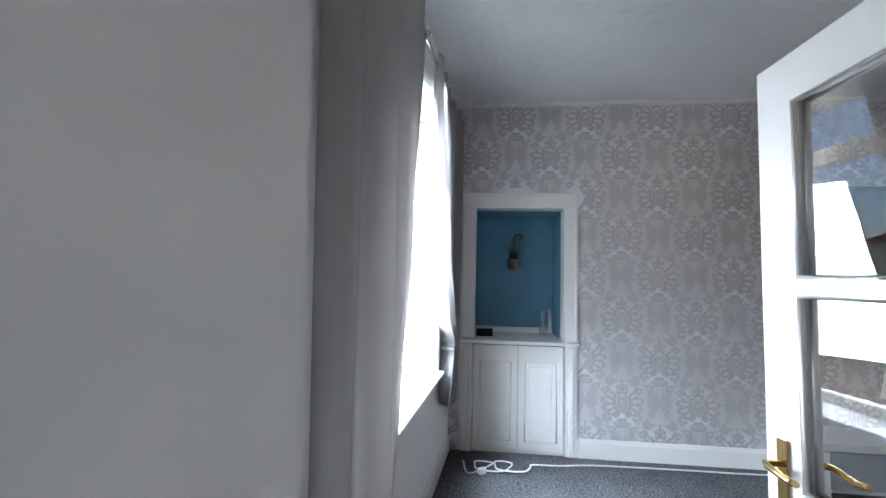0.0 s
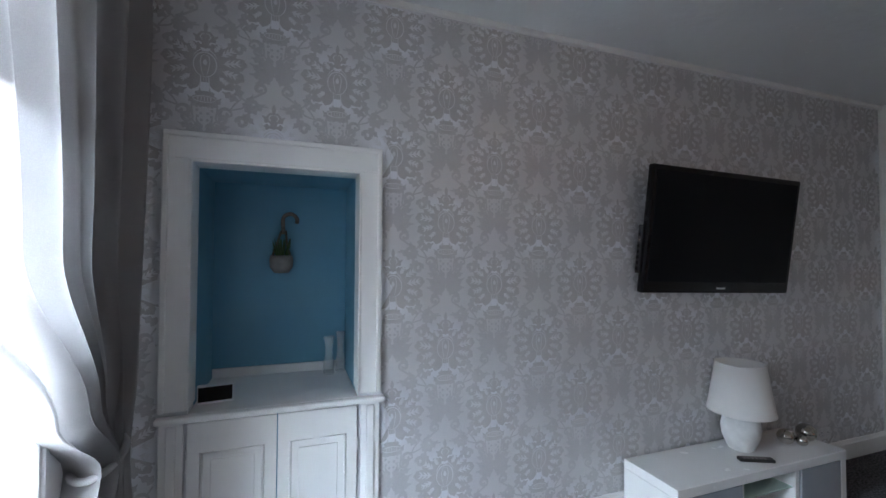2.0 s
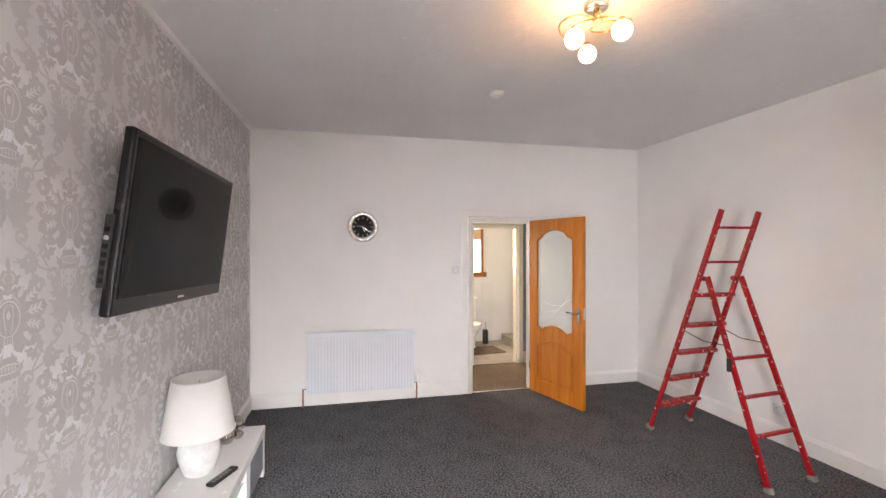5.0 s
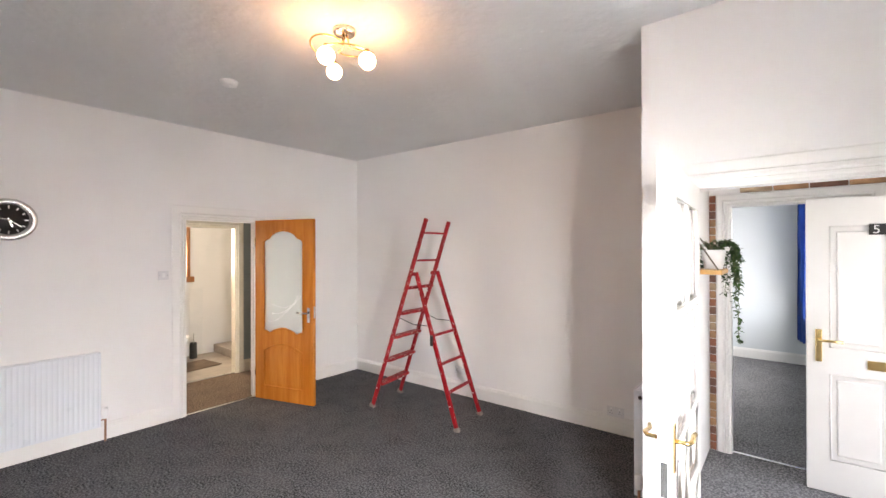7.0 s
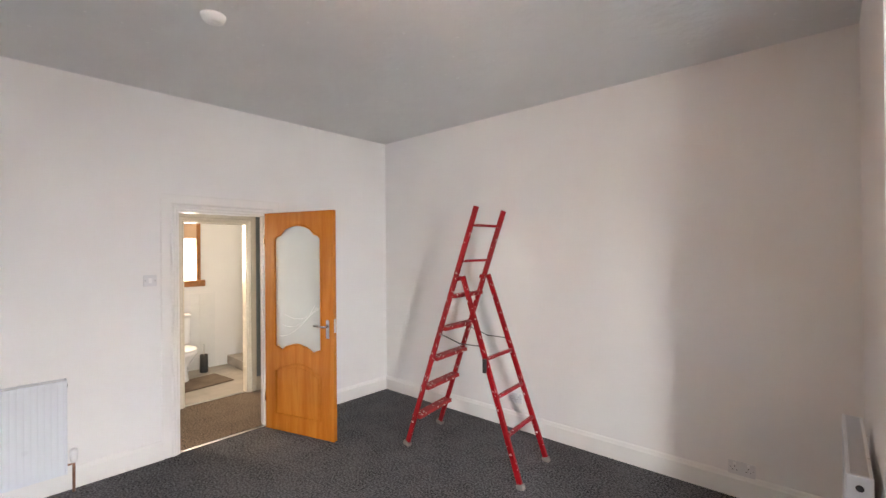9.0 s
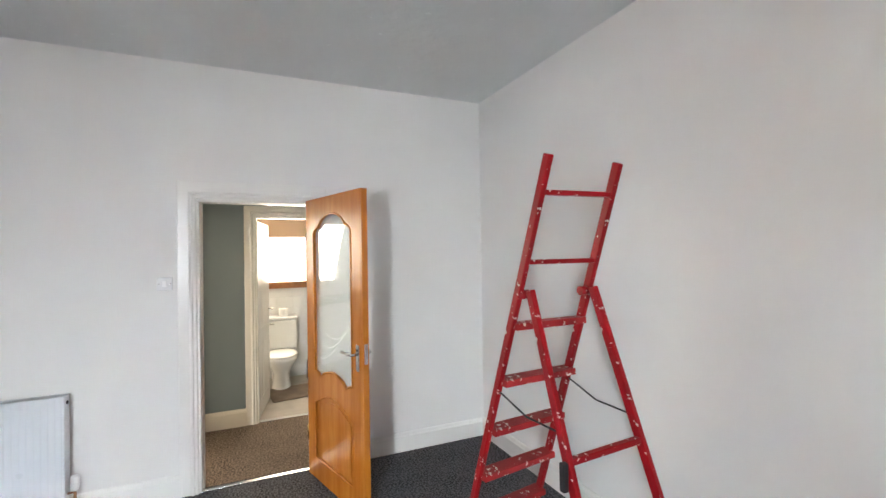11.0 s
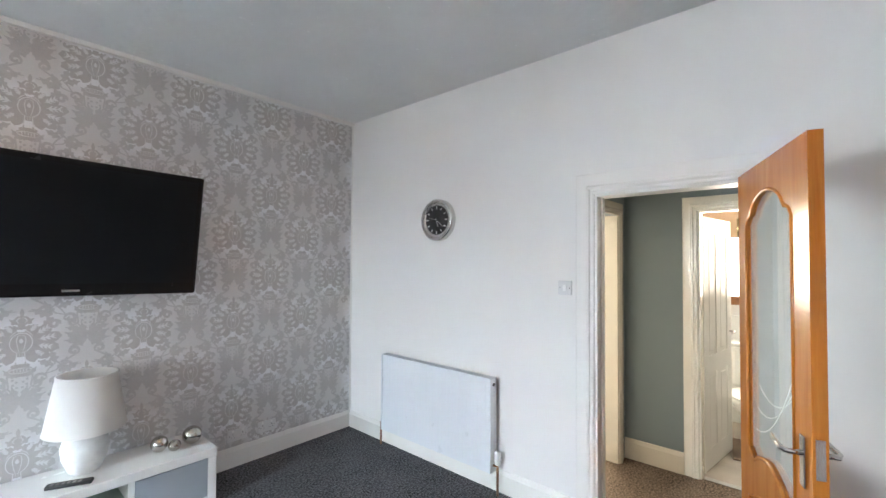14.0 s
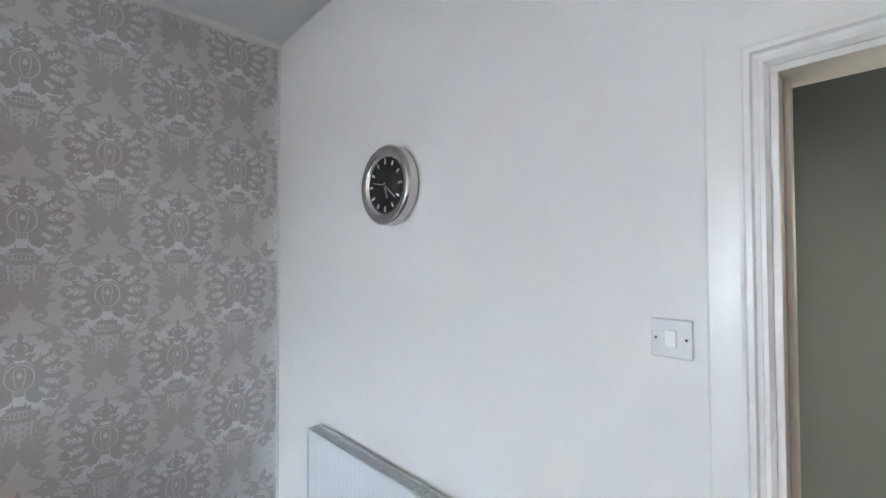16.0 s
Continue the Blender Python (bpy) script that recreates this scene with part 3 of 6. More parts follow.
# ---------------------------------------------------------------- alcove and its press
NX0, NX1, NZ, NY, SHZ = -0.045, 0.69, 2.01, 4.21, 0.90
bm = bmesh.new()
cols = [[bm.verts.new((x, y, z)) for z in (0, NZ + 0.002)] for x, y in ((NX0 - 0.002, YN + 0.121), (NX0 - 0.002, NY), (NX1 + 0.002, NY), (NX1 + 0.002, YN + 0.121))]
for A, B in zip(cols, cols[1:]):
    bm.faces.new((A[0], B[0], B[1], A[1]))
bm.faces.new([c[1] for c in cols])
bmesh.ops.recalc_face_normals(bm, faces=bm.faces)
bmesh.ops.solidify(bm, geom=bm.faces[:], thickness=-0.05)
setting("wall_alcove", bm, BLUE, "teal blue painted back and sides of the alcove", "wall")
bm = bmesh.new()
f = 0.105
box(bm, NX0 - f, NX0, YN - 0.022, YN, 0.92, NZ, 0.004)
box(bm, NX1, NX1 + f, YN - 0.022, YN, 0.92, NZ, 0.004)
box(bm, NX0 - f, NX1 + f, YN - 0.024, YN, NZ, NZ + 0.115, 0.004)
for x in (NX0 - f, NX1 + f - 0.022):
    box(bm, x, x + 0.022, YN - 0.034, YN - 0.01, 0.92, NZ + 0.115, 0.005)
box(bm, NX0 - f, NX1 + f, YN - 0.036, YN - 0.01, NZ + 0.095, NZ + 0.118, 0.005)
for x in (NX0 - 0.004, NX1 - 0.008):
    box(bm, x, x + 0.012, YN - 0.03, YN + 0.118, 0.925, NZ, 0.004)
box(bm, NX0, NX1, YN - 0.028, YN + 0.118, NZ - 0.012, NZ - 0.001, 0.003)
for x0, x1 in ((NX0 - f + 0.002, NX0 - 0.01), (NX1 + 0.01, NX1 + f - 0.002)):
    box(bm, x0, x1, YN - 0.018, YN, 0, SHZ - 0.03, 0.003)
    box(bm, (x0 + x1) / 2 - 0.02, (x0 + x1) / 2 + 0.02, YN - 0.026, YN - 0.01, 0.02, SHZ - 0.04, 0.006)
setting("trim_alcove", bm, TRIM, "white moulded architrave round the alcove", "trim")
shelf = thing("alcove_shelf", pose(0, 0, 0), "white gloss painted shelf of the alcove", "shelf")
part("nosing", bm_box(NX0 - f - 0.01, NX1 + f + 0.022, YN - 0.05, YN - 0.001, SHZ - 0.026, SHZ + 0.002, 0.01), TRIM, shelf)
part("board", bm_box(NX0 + 0.002, NX1 - 0.002, YN - 0.001, NY - 0.001, SHZ - 0.022, SHZ), TRIM, shelf)
part("upstand", bm_box(NX0 + 0.003, NX1 - 0.003, NY - 0.02, NY - 0.002, SHZ, SHZ + 0.05, 0.004), TRIM, shelf)
press = thing("press_cupboard", pose(NX0, YN, 0), "white painted built-in cupboard under the alcove shelf", "cupboard")
part("kickboard", bm_box(0.004, NX1 - NX0 - 0.004, 0.004, 0.03, 0, 0.03), TRIM, press)
cw = (NX1 - NX0 - 0.008) / 2


def panel_leaf(name, w, h, t, panels, material, parent, m, label="", bead=0.008, sunk=0.22):
    """A panelled leaf: panels are (u0, u1, [(z0, z1), ...]) in one column."""
    cols = panels
    bm = bmesh.new()
    us = sorted({0, w, *[c[0] for c in cols], *[c[1] for c in cols]})
    holes = [(c[0], c[1], a, b) for c in cols for a, b in c[2]]
    pour(bm, wall_bm(0, w, 0, h, t, holes))
    for a, b, c, d in holes:
        box(bm, a, b, t * sunk, t * (1 - sunk), c, d)
        g = min(0.035, (b - a) * 0.14)
        box(bm, a + g, b - g, t * 0.06, t * 0.94, c + g, d - g, min(0.008, t * 0.2))
        for y in (t * 0.12, t * 0.88):
            tube(bm, [(a, y, c), (b, y, c), (b, y, d), (a, y, d)], bead, 6, True)
    return part(name, bm, material, parent, label, m)


for k in range(2):
    leaf = panel_leaf("door", cw - 0.004, 0.83, 0.02, [(0.055, cw - 0.06, [(0.07, 0.70)])], TRIM, press, pose(0.004 + k * (cw + 0.001), -0.016, 0.032))
    part("hinge", bm_box(-0.004, 0.004, -0.004, 0.0, 0.62, 0.68), TRIM, leaf, "", pose((0, cw - 0.004)[k], 0, 0))

# things in the alcove
planter = thing("hanging_planter", pose(0.315, NY - 0.06, 1.49), "grey pot with a green plant hung on a rope hook", "planter")
part("pot", lathe(bmesh.new(), [(0, 0), (0.04, 0.004), (0.062, 0.035), (0.066, 0.075), (0.06, 0.105), (0.054, 0.105), (0.055, 0.08), (0, 0.07)], 20), STONEGREY, planter)
bm = bmesh.new()
rnd = random.Random(5)
for i in range(46):
    a, h = rnd.uniform(0, 6.28), rnd.uniform(0.04, 0.13)
    p = Vector((0.02 * math.cos(a), 0.02 * math.sin(a), 0.08))
    q = p + Vector((0.03 * math.cos(a), 0.03 * math.sin(a), h))
    tube(bm, [p, (p + q) / 2 + Vector((0, 0, 0.01)), q], [0.004, 0.005, 0.001], 5)
part("foliage", bm, LEAF, planter)
bm = bmesh.new()
for sgn in (-1, 1):
    tube(bm, [(0.055 * sgn, 0, 0.08), (0.03 * sgn, 0, 0.16), (0.012 * sgn + 0.01, 0.01, 0.25)], 0.007, 6)
part("cord", bm, ROPE, planter)
hook = [(0.01, 0.015, 0.23), (0.005, 0.01, 0.29)] + [(0.045 + 0.04 * math.cos(a), 0.0, 0.31 + 0.04 * math.sin(a)) for a in np.linspace(math.pi, -0.4, 10)]
part("hook", tube(bmesh.new(), hook, 0.011, 8), ROPE, planter, "wrapped rope hook")

dev = thing("desk_clock", pose(0.045, 3.74, SHZ, 0, 0, 8), "small black display in a white case on the shelf", "clock")
part("case", bm_box(-0.075, 0.075, 0, 0.03, 0.0, 0.085, 0.004, m=pose(0, 0, 0, 8)), PLASTIC, dev)
part("display", bm_box(-0.071, 0.071, -0.003, 0.002, 0.012, 0.082, 0.001, m=pose(0, 0, 0, 8)), BLACK, dev)


def vase(x, y, h, r):
    bm = bmesh.new()
    lathe(bm, [(0, 0), (r * 0.8, 0), (r, 0.01), (r * 0.95, h * 0.3), (r * 0.62, h * 0.55), (r * 0.75, h * 0.85), (r, h),
               (r - 0.003, h), (r * 0.72, h * 0.85), (r * 0.58, h * 0.55), (r * 0.9, h * 0.3), (r * 0.9, 0.025), (0, 0.022)], 24)
    return solo("glass_vase", bm, VASE, "slim clear glass vase on the alcove shelf", "vase", pose(x, y, SHZ), "glass vases")


vase(0.585, 4.08, 0.22, 0.034)
vase(0.655, 4.12, 0.24, 0.030)

# ---------------------------------------------------------------- television
tv = thing("television", pose(3.063, 3.555, 1.366), "black flat screen television on a wall bracket", "television")
tm = pose(0, 0, 0.395, 6.5, 1.3, -1.4) @ pose(0, 0, -0.395)
TW, TH = 1.305, 0.795
bm = bmesh.new()
box(bm, -TW / 2, TW / 2, -0.03, 0.015, 0, TH, 0.012)
box(bm, -TW / 2 + 0.15, TW / 2 - 0.15, 0.01, 0.05, 0.1, TH - 0.12, 0.02)
body = part("body", bm, BLACK, tv, "", tm @ pose(0, -0.045, 0))
part("screen", bm_box(-TW / 2 + 0.035, TW / 2 - 0.035, -0.0335, -0.028, 0.075, TH - 0.035), SCREEN, body)
part("badge", bm_box(-0.04, 0.04, -0.0335, -0.029, 0.028, 0.04), CHROME, body, "small silver badge bar")
bm = bmesh.new()
box(bm, -TW / 2 - 0.012, -TW / 2 + 0.004, 0.0, 0.03, 0.12, 0.42, 0.003)
part("side_panel", bm, MATTBLACK, body, "")
for k in range(7):
    part("socket", bm_box(-TW / 2 - 0.016, -TW / 2 - 0.008, 0.006, 0.024, 0.14 + 0.035 * k, 0.16 + 0.035 * k, 0.002), CHROME if k == 5 else BLACK, body)
bm = bmesh.new()
box(bm, -0.25, 0.25, 0.045, 0.064, 0.2, 0.6)
box(bm, -0.2, -0.16, 0.015, 0.05, 0.15, 0.55)
box(bm, 0.16, 0.2, 0.015, 0.05, 0.15, 0.55)
part("bracket", bm, MATTBLACK, tv)

# ---------------------------------------------------------------- tv bench
BX0, BX1, BY0, BZ = 2.31, 3.76, 3.21, 0.36
bench = thing("tv_bench", pose(BX0, BY0, 0), "low white lacquered television bench with grey glass fronts", "tv bench")
bl, bd = BX1 - BX0, 3.595 - BY0
part("top", bm_box(0, bl, 0, bd, BZ - 0.055, BZ, 0.004), UNITW, bench)
for x in (0.0, bl - 0.05):
    part("side_panel", bm_box(x, x + 0.05, 0.004, bd, 0, BZ - 0.056, 0.003), UNITW, bench)
part("base", bm_box(0.05, bl - 0.05, 0.02, bd, 0.03, 0.07, 0.003), UNITW, bench)
part("back", bm_box(0.05, bl - 0.05, bd - 0.02, bd - 0.004, 0.07, BZ - 0.056), UNITW, bench)
for x in (0.5, 0.98):
    part("divider", bm_box(x, x + 0.03, 0.02, bd - 0.02, 0.07, BZ - 0.056, 0.002), UNITW, bench)
part("shelf", bm_box(0.53, 0.98, 0.04, bd - 0.02, 0.185, 0.192, 0.001), mat("pale green shelf glass", (0.52, 0.66, 0.60), 0.06, vary=0.03, scale=3), bench, "pale green glass shelf")
GREYGLASS = mat("pale grey glass front", (0.34, 0.37, 0.41), 0.08, vary=0.03, scale=3)
for x0, x1 in ((0.052, 0.498), (1.012, bl - 0.052)):
    part("drawer_front", bm_box(x0, x1, 0.006, 0.02, 0.06, BZ - 0.06, 0.003), GREYGLASS, bench, "grey glass drawer front")

lampx, lampy = 3.13, 3.45
tl = thing("table_lamp", pose(lampx, lampy, BZ) @ Matrix.Scale(1.07, 4), "table lamp with a white shade and mottled ceramic base", "lamp")
part("base", lathe(bmesh.new(), [(0, 0), (0.055, 0), (0.07, 0.01), (0.098, 0.08), (0.105, 0.13), (0.095, 0.18), (0.06, 0.215), (0.03, 0.225), (0.0, 0.226)], 32), CERAMIC, tl)
part("neck", tube(bmesh.new(), [(0, 0, 0.22), (0, 0, 0.30)], 0.014, 10), CHROME, tl)
bm = bmesh.new()
lathe(bm, [(0.178, 0.225), (0.13, 0.52), (0.127, 0.52), (0.175, 0.227), (0.178, 0.225)], 40)
sh = part("shade", bm, SHADEW, tl)
for z, r in ((0.517, 0.1305), (0.228, 0.1775)):
    part("rim", tube(bmesh.new(), [(r * math.cos(a), r * math.sin(a), z) for a in np.linspace(0, 2 * math.pi, 41)[:-1]], 0.003, 5, True), SHADEW, sh)
bm = bmesh.new()
for a in (0.3, 2.4, 4.5):
    tube(bm, [(0, 0, 0.45), (0.126 * math.cos(a), 0.126 * math.sin(a), 0.47)], 0.002, 5)
part("spider", bm, CHROME, sh)

rem = thing("remote_control", pose(3.045, 3.30, BZ, 0, 0, -25), "black television remote control lying on the bench", "remote control")
part("body", bm_box(-0.1, 0.1, -0.024, 0.024, 0, 0.02, 0.006), MATTBLACK, rem)
for i in range(6):
    for j in range(3):
        part("button", bm_box(-0.08 + 0.024 * i, -0.066 + 0.024 * i, -0.016 + 0.012 * j, -0.008 + 0.012 * j, 0.0195, 0.0225, 0.001), STONEGREY, rem)
for x, y, r in ((3.485, 3.40, 0.050), (3.553, 3.345, 0.036), (3.667, 3.385, 0.058)):
    bm = bmesh.new()
    bmesh.ops.create_uvsphere(bm, u_segments=28, v_segments=18, radius=r)
    for fc in bm.faces:
        fc.smooth = True
    solo("silver_ball", bm, SILVER, "smoked silver glass ball on the bench", "ornament", pose(x, y, BZ + r), "silver balls")


ad = thing("power_adapter", pose(3.83, 3.50, 0, 0, 0, 20), "black mains adapter and white plug beside the bench", "adapter")
part("block", bm_box(-0.045, 0.045, -0.03, 0.03, 0, 0.05, 0.006), MATTBLACK, ad)
part("plug", bm_box(-0.025, 0.025, -0.022, 0.022, 0.051, 0.088, 0.007), PLASTIC, ad, "white moulded plug")
part("cord", tube(bmesh.new(), [(-0.03, 0.02, 0.07), (-0.07, 0.045, 0.06), (-0.12, 0.06, 0.012), (-0.2, 0.065, 0.006)], 0.004, 6), MATTBLACK, ad)

# ---------------------------------------------------------------- wall fittings
def wall_socket(name, m, label, double=True, switch=False):
    """A plate in the plane y = 0 of m, standing out to -y."""
    w = 0.147 if double else 0.088
    ob = thing(name, m, label, "switch" if switch else "socket")
    part("plate", bm_box(-w / 2, w / 2, -0.010, 0, -0.044, 0.044, 0.003), PLATE, ob)
    if switch:
        part("rocker", bm_box(-0.012, 0.012, -0.015, -0.008, -0.02, 0.02, 0.002), PLASTIC, ob)
    else:
        for x in (-0.037, 0.037) if double else (0,):
            for dx, dz, a, b in ((0, 0.018, 0.004, 0.009), (-0.011, -0.004, 0.006, 0.004), (0.011, -0.004, 0.006, 0.004)):
                # raised black block in place of a pin hole, its shade put into the colour
                part("slot", bm_box(x + dx - a / 2, x + dx + a / 2, -0.0112, -0.008, dz - b / 2 - 0.008, dz + b / 2 - 0.008), MATTBLACK, ob)
            part("rocker", bm_box(x - 0.007, x + 0.007, -0.014, -0.008, 0.022, 0.038, 0.001), PLASTIC, ob)
    for x in (-w / 2 + 0.012, w / 2 - 0.012):
        part("screw", lathe(bmesh.new(), [(0, 0), (0.004, 0), (0.003, 0.0015), (0, 0.0016)], 10, m=pose(x, -0.0095, 0, 90)), CHROME, ob)
    return ob


wall_socket("light_switch", pose(XE, 1.432, 1.42, 0, 0, -90), "white plastic light switch beside the hall door", False, True)
wall_socket("wall_socket", pose(4.06, YN, 0.235), "white double wall socket above the skirting")
wall_socket("wall_socket", pose(4.29, YN, 0.235), "white double wall socket above the skirting")
wall_socket("wall_socket", pose(1.65, -1.09 + 0.57 * math.tan(radians(sa)), 0.19, 0, 0, sa + 180), "white double wall socket on the south wall")
wall_socket("wall_socket", pose(3.35, -1.09 + 2.27 * math.tan(radians(sa)), 0.28, 0, 0, sa + 180), "white double wall socket behind the ladder")

clock = thing("wall_clock", pose(XE, 2.475, 1.9, 0, 0, -90) @ Matrix.Scale(1.05, 4), "round brushed steel wall clock with a black face", "clock")
bm = bmesh.new()
lathe(bm, [(0, 0), (0.148, 0), (0.155, 0.01), (0.155, 0.045), (0.145, 0.056), (0.112, 0.05), (0.108, 0.04), (0, 0.04)], 48, m=pose(0, 0, 0, 90))
part("case", bm, CHROME, clock, "brushed steel case")
part("dial", lathe(bmesh.new(), [(0, 0), (0.109, 0), (0.109, 0.003), (0, 0.003)], 48, m=pose(0, -0.0405, 0, 90)), MATTBLACK, clock)
for k in range(12):
    a = k * math.pi / 6
    part("hour_mark", bm_box(-0.0035, 0.0035, -0.0455, -0.043, 0.082, 0.10 if k % 3 else 0.104, m=pose(0, 0, 0, 0, math.degrees(a), 0)), PLASTIC, clock)
for nm, ang, ln, w in (("hour_hand", 161, 0.055, 0.005), ("minute_hand", 128, 0.085, 0.0035), ("second_hand", 282, 0.075, 0.0015)):
    part(nm, bm_box(-w, w, -0.048, -0.046, -0.012, ln, m=pose(0, 0, 0, 0, ang, 0)), CHROME, clock)


def radiator(m, w, z0, z1, label, valve=1):
    """A panel radiator: local x along the wall, standing out to -y; the origin is the wall at floor level."""
    ob = thing("radiator", m, label, "radiator", "radiators")
    bm = bmesh.new()
    n = max(10, int(w / 0.033))
    prev = None
    for i in range(n * 4 + 1):
        u = 0.012 + (w - 0.024) * i / (n * 4)
        d = -0.088 - (0.0, 0.002, 0.003, 0.002)[i % 4]
        cur = [bm.verts.new((u, d if 0 < k < 3 else -0.087, z)) for k, z in enumerate((z0, z0 + 0.03, z1 - 0.03, z1))]
        if prev:
            for k in range(3):
                fc = bm.faces.new((prev[k], cur[k], cur[k + 1], prev[k + 1]))
        prev = cur
    part("panel", bm, RADW, ob)
    part("back_panel", bm_box(0.012, w - 0.012, -0.086, -0.03, z0, z1 - 0.07, 0.004), RADW, ob)
    for x in (0.0, w - 0.012):
        side = part("side_cover", bm_box(x, x + 0.012, -0.097, -0.022, z0, z1 + 0.004, 0.004), RADW, ob)
        part("bleed_valve", lathe(bmesh.new(), [(0, 0), (0.012, 0), (0.012, 0.008), (0, 0.008)], 12, m=pose(x - 0.004 if x == 0 else x + 0.008, -0.06, z1 - 0.04, 0, 90)), MATTBLACK, side)
    bm = bmesh.new()
    for y0, y1 in ((-0.096, -0.085), (-0.034, -0.024)):
        box(bm, 0.012, w - 0.012, y0, y1, z1 - 0.002, z1 + 0.003)
    k = 0.014
    while k < w - 0.014:
        box(bm, k, k + 0.0035, -0.085, -0.034, z1 - 0.004, z1 + 0.002)
        k += 0.013
    part("grille", bm, RADW, ob)
    for x, big in ((-0.035, valve == 0), (w + 0.035, valve == 1)):
        part("pipe", tube(bmesh.new(), [(x, -0.06, 0), (x, -0.06, z0 + 0.05), ((0.006 if x < 0 else w - 0.006), -0.06, z0 + 0.05)], 0.0085, 8), COPPER, ob, "tarnished copper pipe")
        if big:
            part("valve", lathe(bmesh.new(), [(0, 0), (0.016, 0), (0.02, 0.012), (0.023, 0.03), (0.023, 0.075), (0.017, 0.085), (0, 0.086)], 16, (x, -0.06, z0 + 0.065)), PLASTIC, ob, "white thermostatic valve head")
    return ob


radiator(pose(XE, 3.055, 0, 0, 0, -90), 1.13, 0.14, 0.775, "white ribbed panel radiator under the clock")
radiator(pose(XV, -0.62, 0, 0, 0, 90), 0.75, 0.16, 0.80, "white panel radiator on the porch wall")

# ---------------------------------------------------------------- skirtings, coving
skirting("baseboard_north", (NX1 + 0.105, YN), (XE, YN), 0.15, side=-1)
skirting("baseboard_east_1", (XE, DY1 + 0.1), (XE, YN - 0.018), 0.15)
skirting("baseboard_east_2", (XE, SE[1] + 0.02), (XE, DY0 - 0.1), 0.15)
skirting("baseboard_south", SE, (SW[0] + 0.02, SW[1]), 0.15, side=-1)
skirting("baseboard_porch", (XV, SW[1] + 0.02), (XV, YV), 0.15, side=-1)
skirting("baseboard_west", (xw(YV), YV), (xw(3.6), 3.6), 0.13, side=-1)
bm = bmesh.new()
box(bm, -0.3, XE, YN - 0.026, YN, H - 0.032, H, 0.006)
setting("trim_coving", bm, TRIM, "thin white painted strip where paper meets ceiling", "trim")
bm = bmesh.new()
box(bm, XE - 0.012, XE, YN - 0.012, YN, 0.15, H - 0.02, 0.003)
setting("trim_corner", bm, TRIM, "white painted edge strip in the corner", "trim")

# ---------------------------------------------------------------- hall door
bm = bmesh.new()
casing(bm, DY1 - DY0, DH, 0.115, 0.022, 0.125)
setting("trim_hall_door", bm, TRIM, "white gloss moulded door architrave", "trim", pose(XE, DY1, 0, 0, 0, -90))
bm = bmesh.new()
for a, b in ((DY0 - 0.001, DY0 + 0.014), (DY1 - 0.014, DY1 + 0.001)):
    box(bm, XE - 0.004, XE + 0.124, a, b, 0, DH - 0.014, 0.002)
box(bm, XE - 0.004, XE + 0.124, DY0 - 0.001, DY1 + 0.001, DH - 0.014, DH + 0.001, 0.002)
for a, b in ((DY0 + 0.014, DY0 + 0.026), (DY1 - 0.026, DY1 - 0.014)):
    box(bm, XE + 0.05, XE + 0.085, a, b, 0, DH - 0.014, 0.002)
setting("trim_hall_door_lining", bm, TRIM, "white gloss door lining", "trim")
setting("trim_threshold", bm_box(XE - 0.005, XE + 0.03, DY0 + 0.014, DY1 - 0.014, 0.0005, 0.008, 0.002), CHROME, "thin metal carpet strip", "trim")


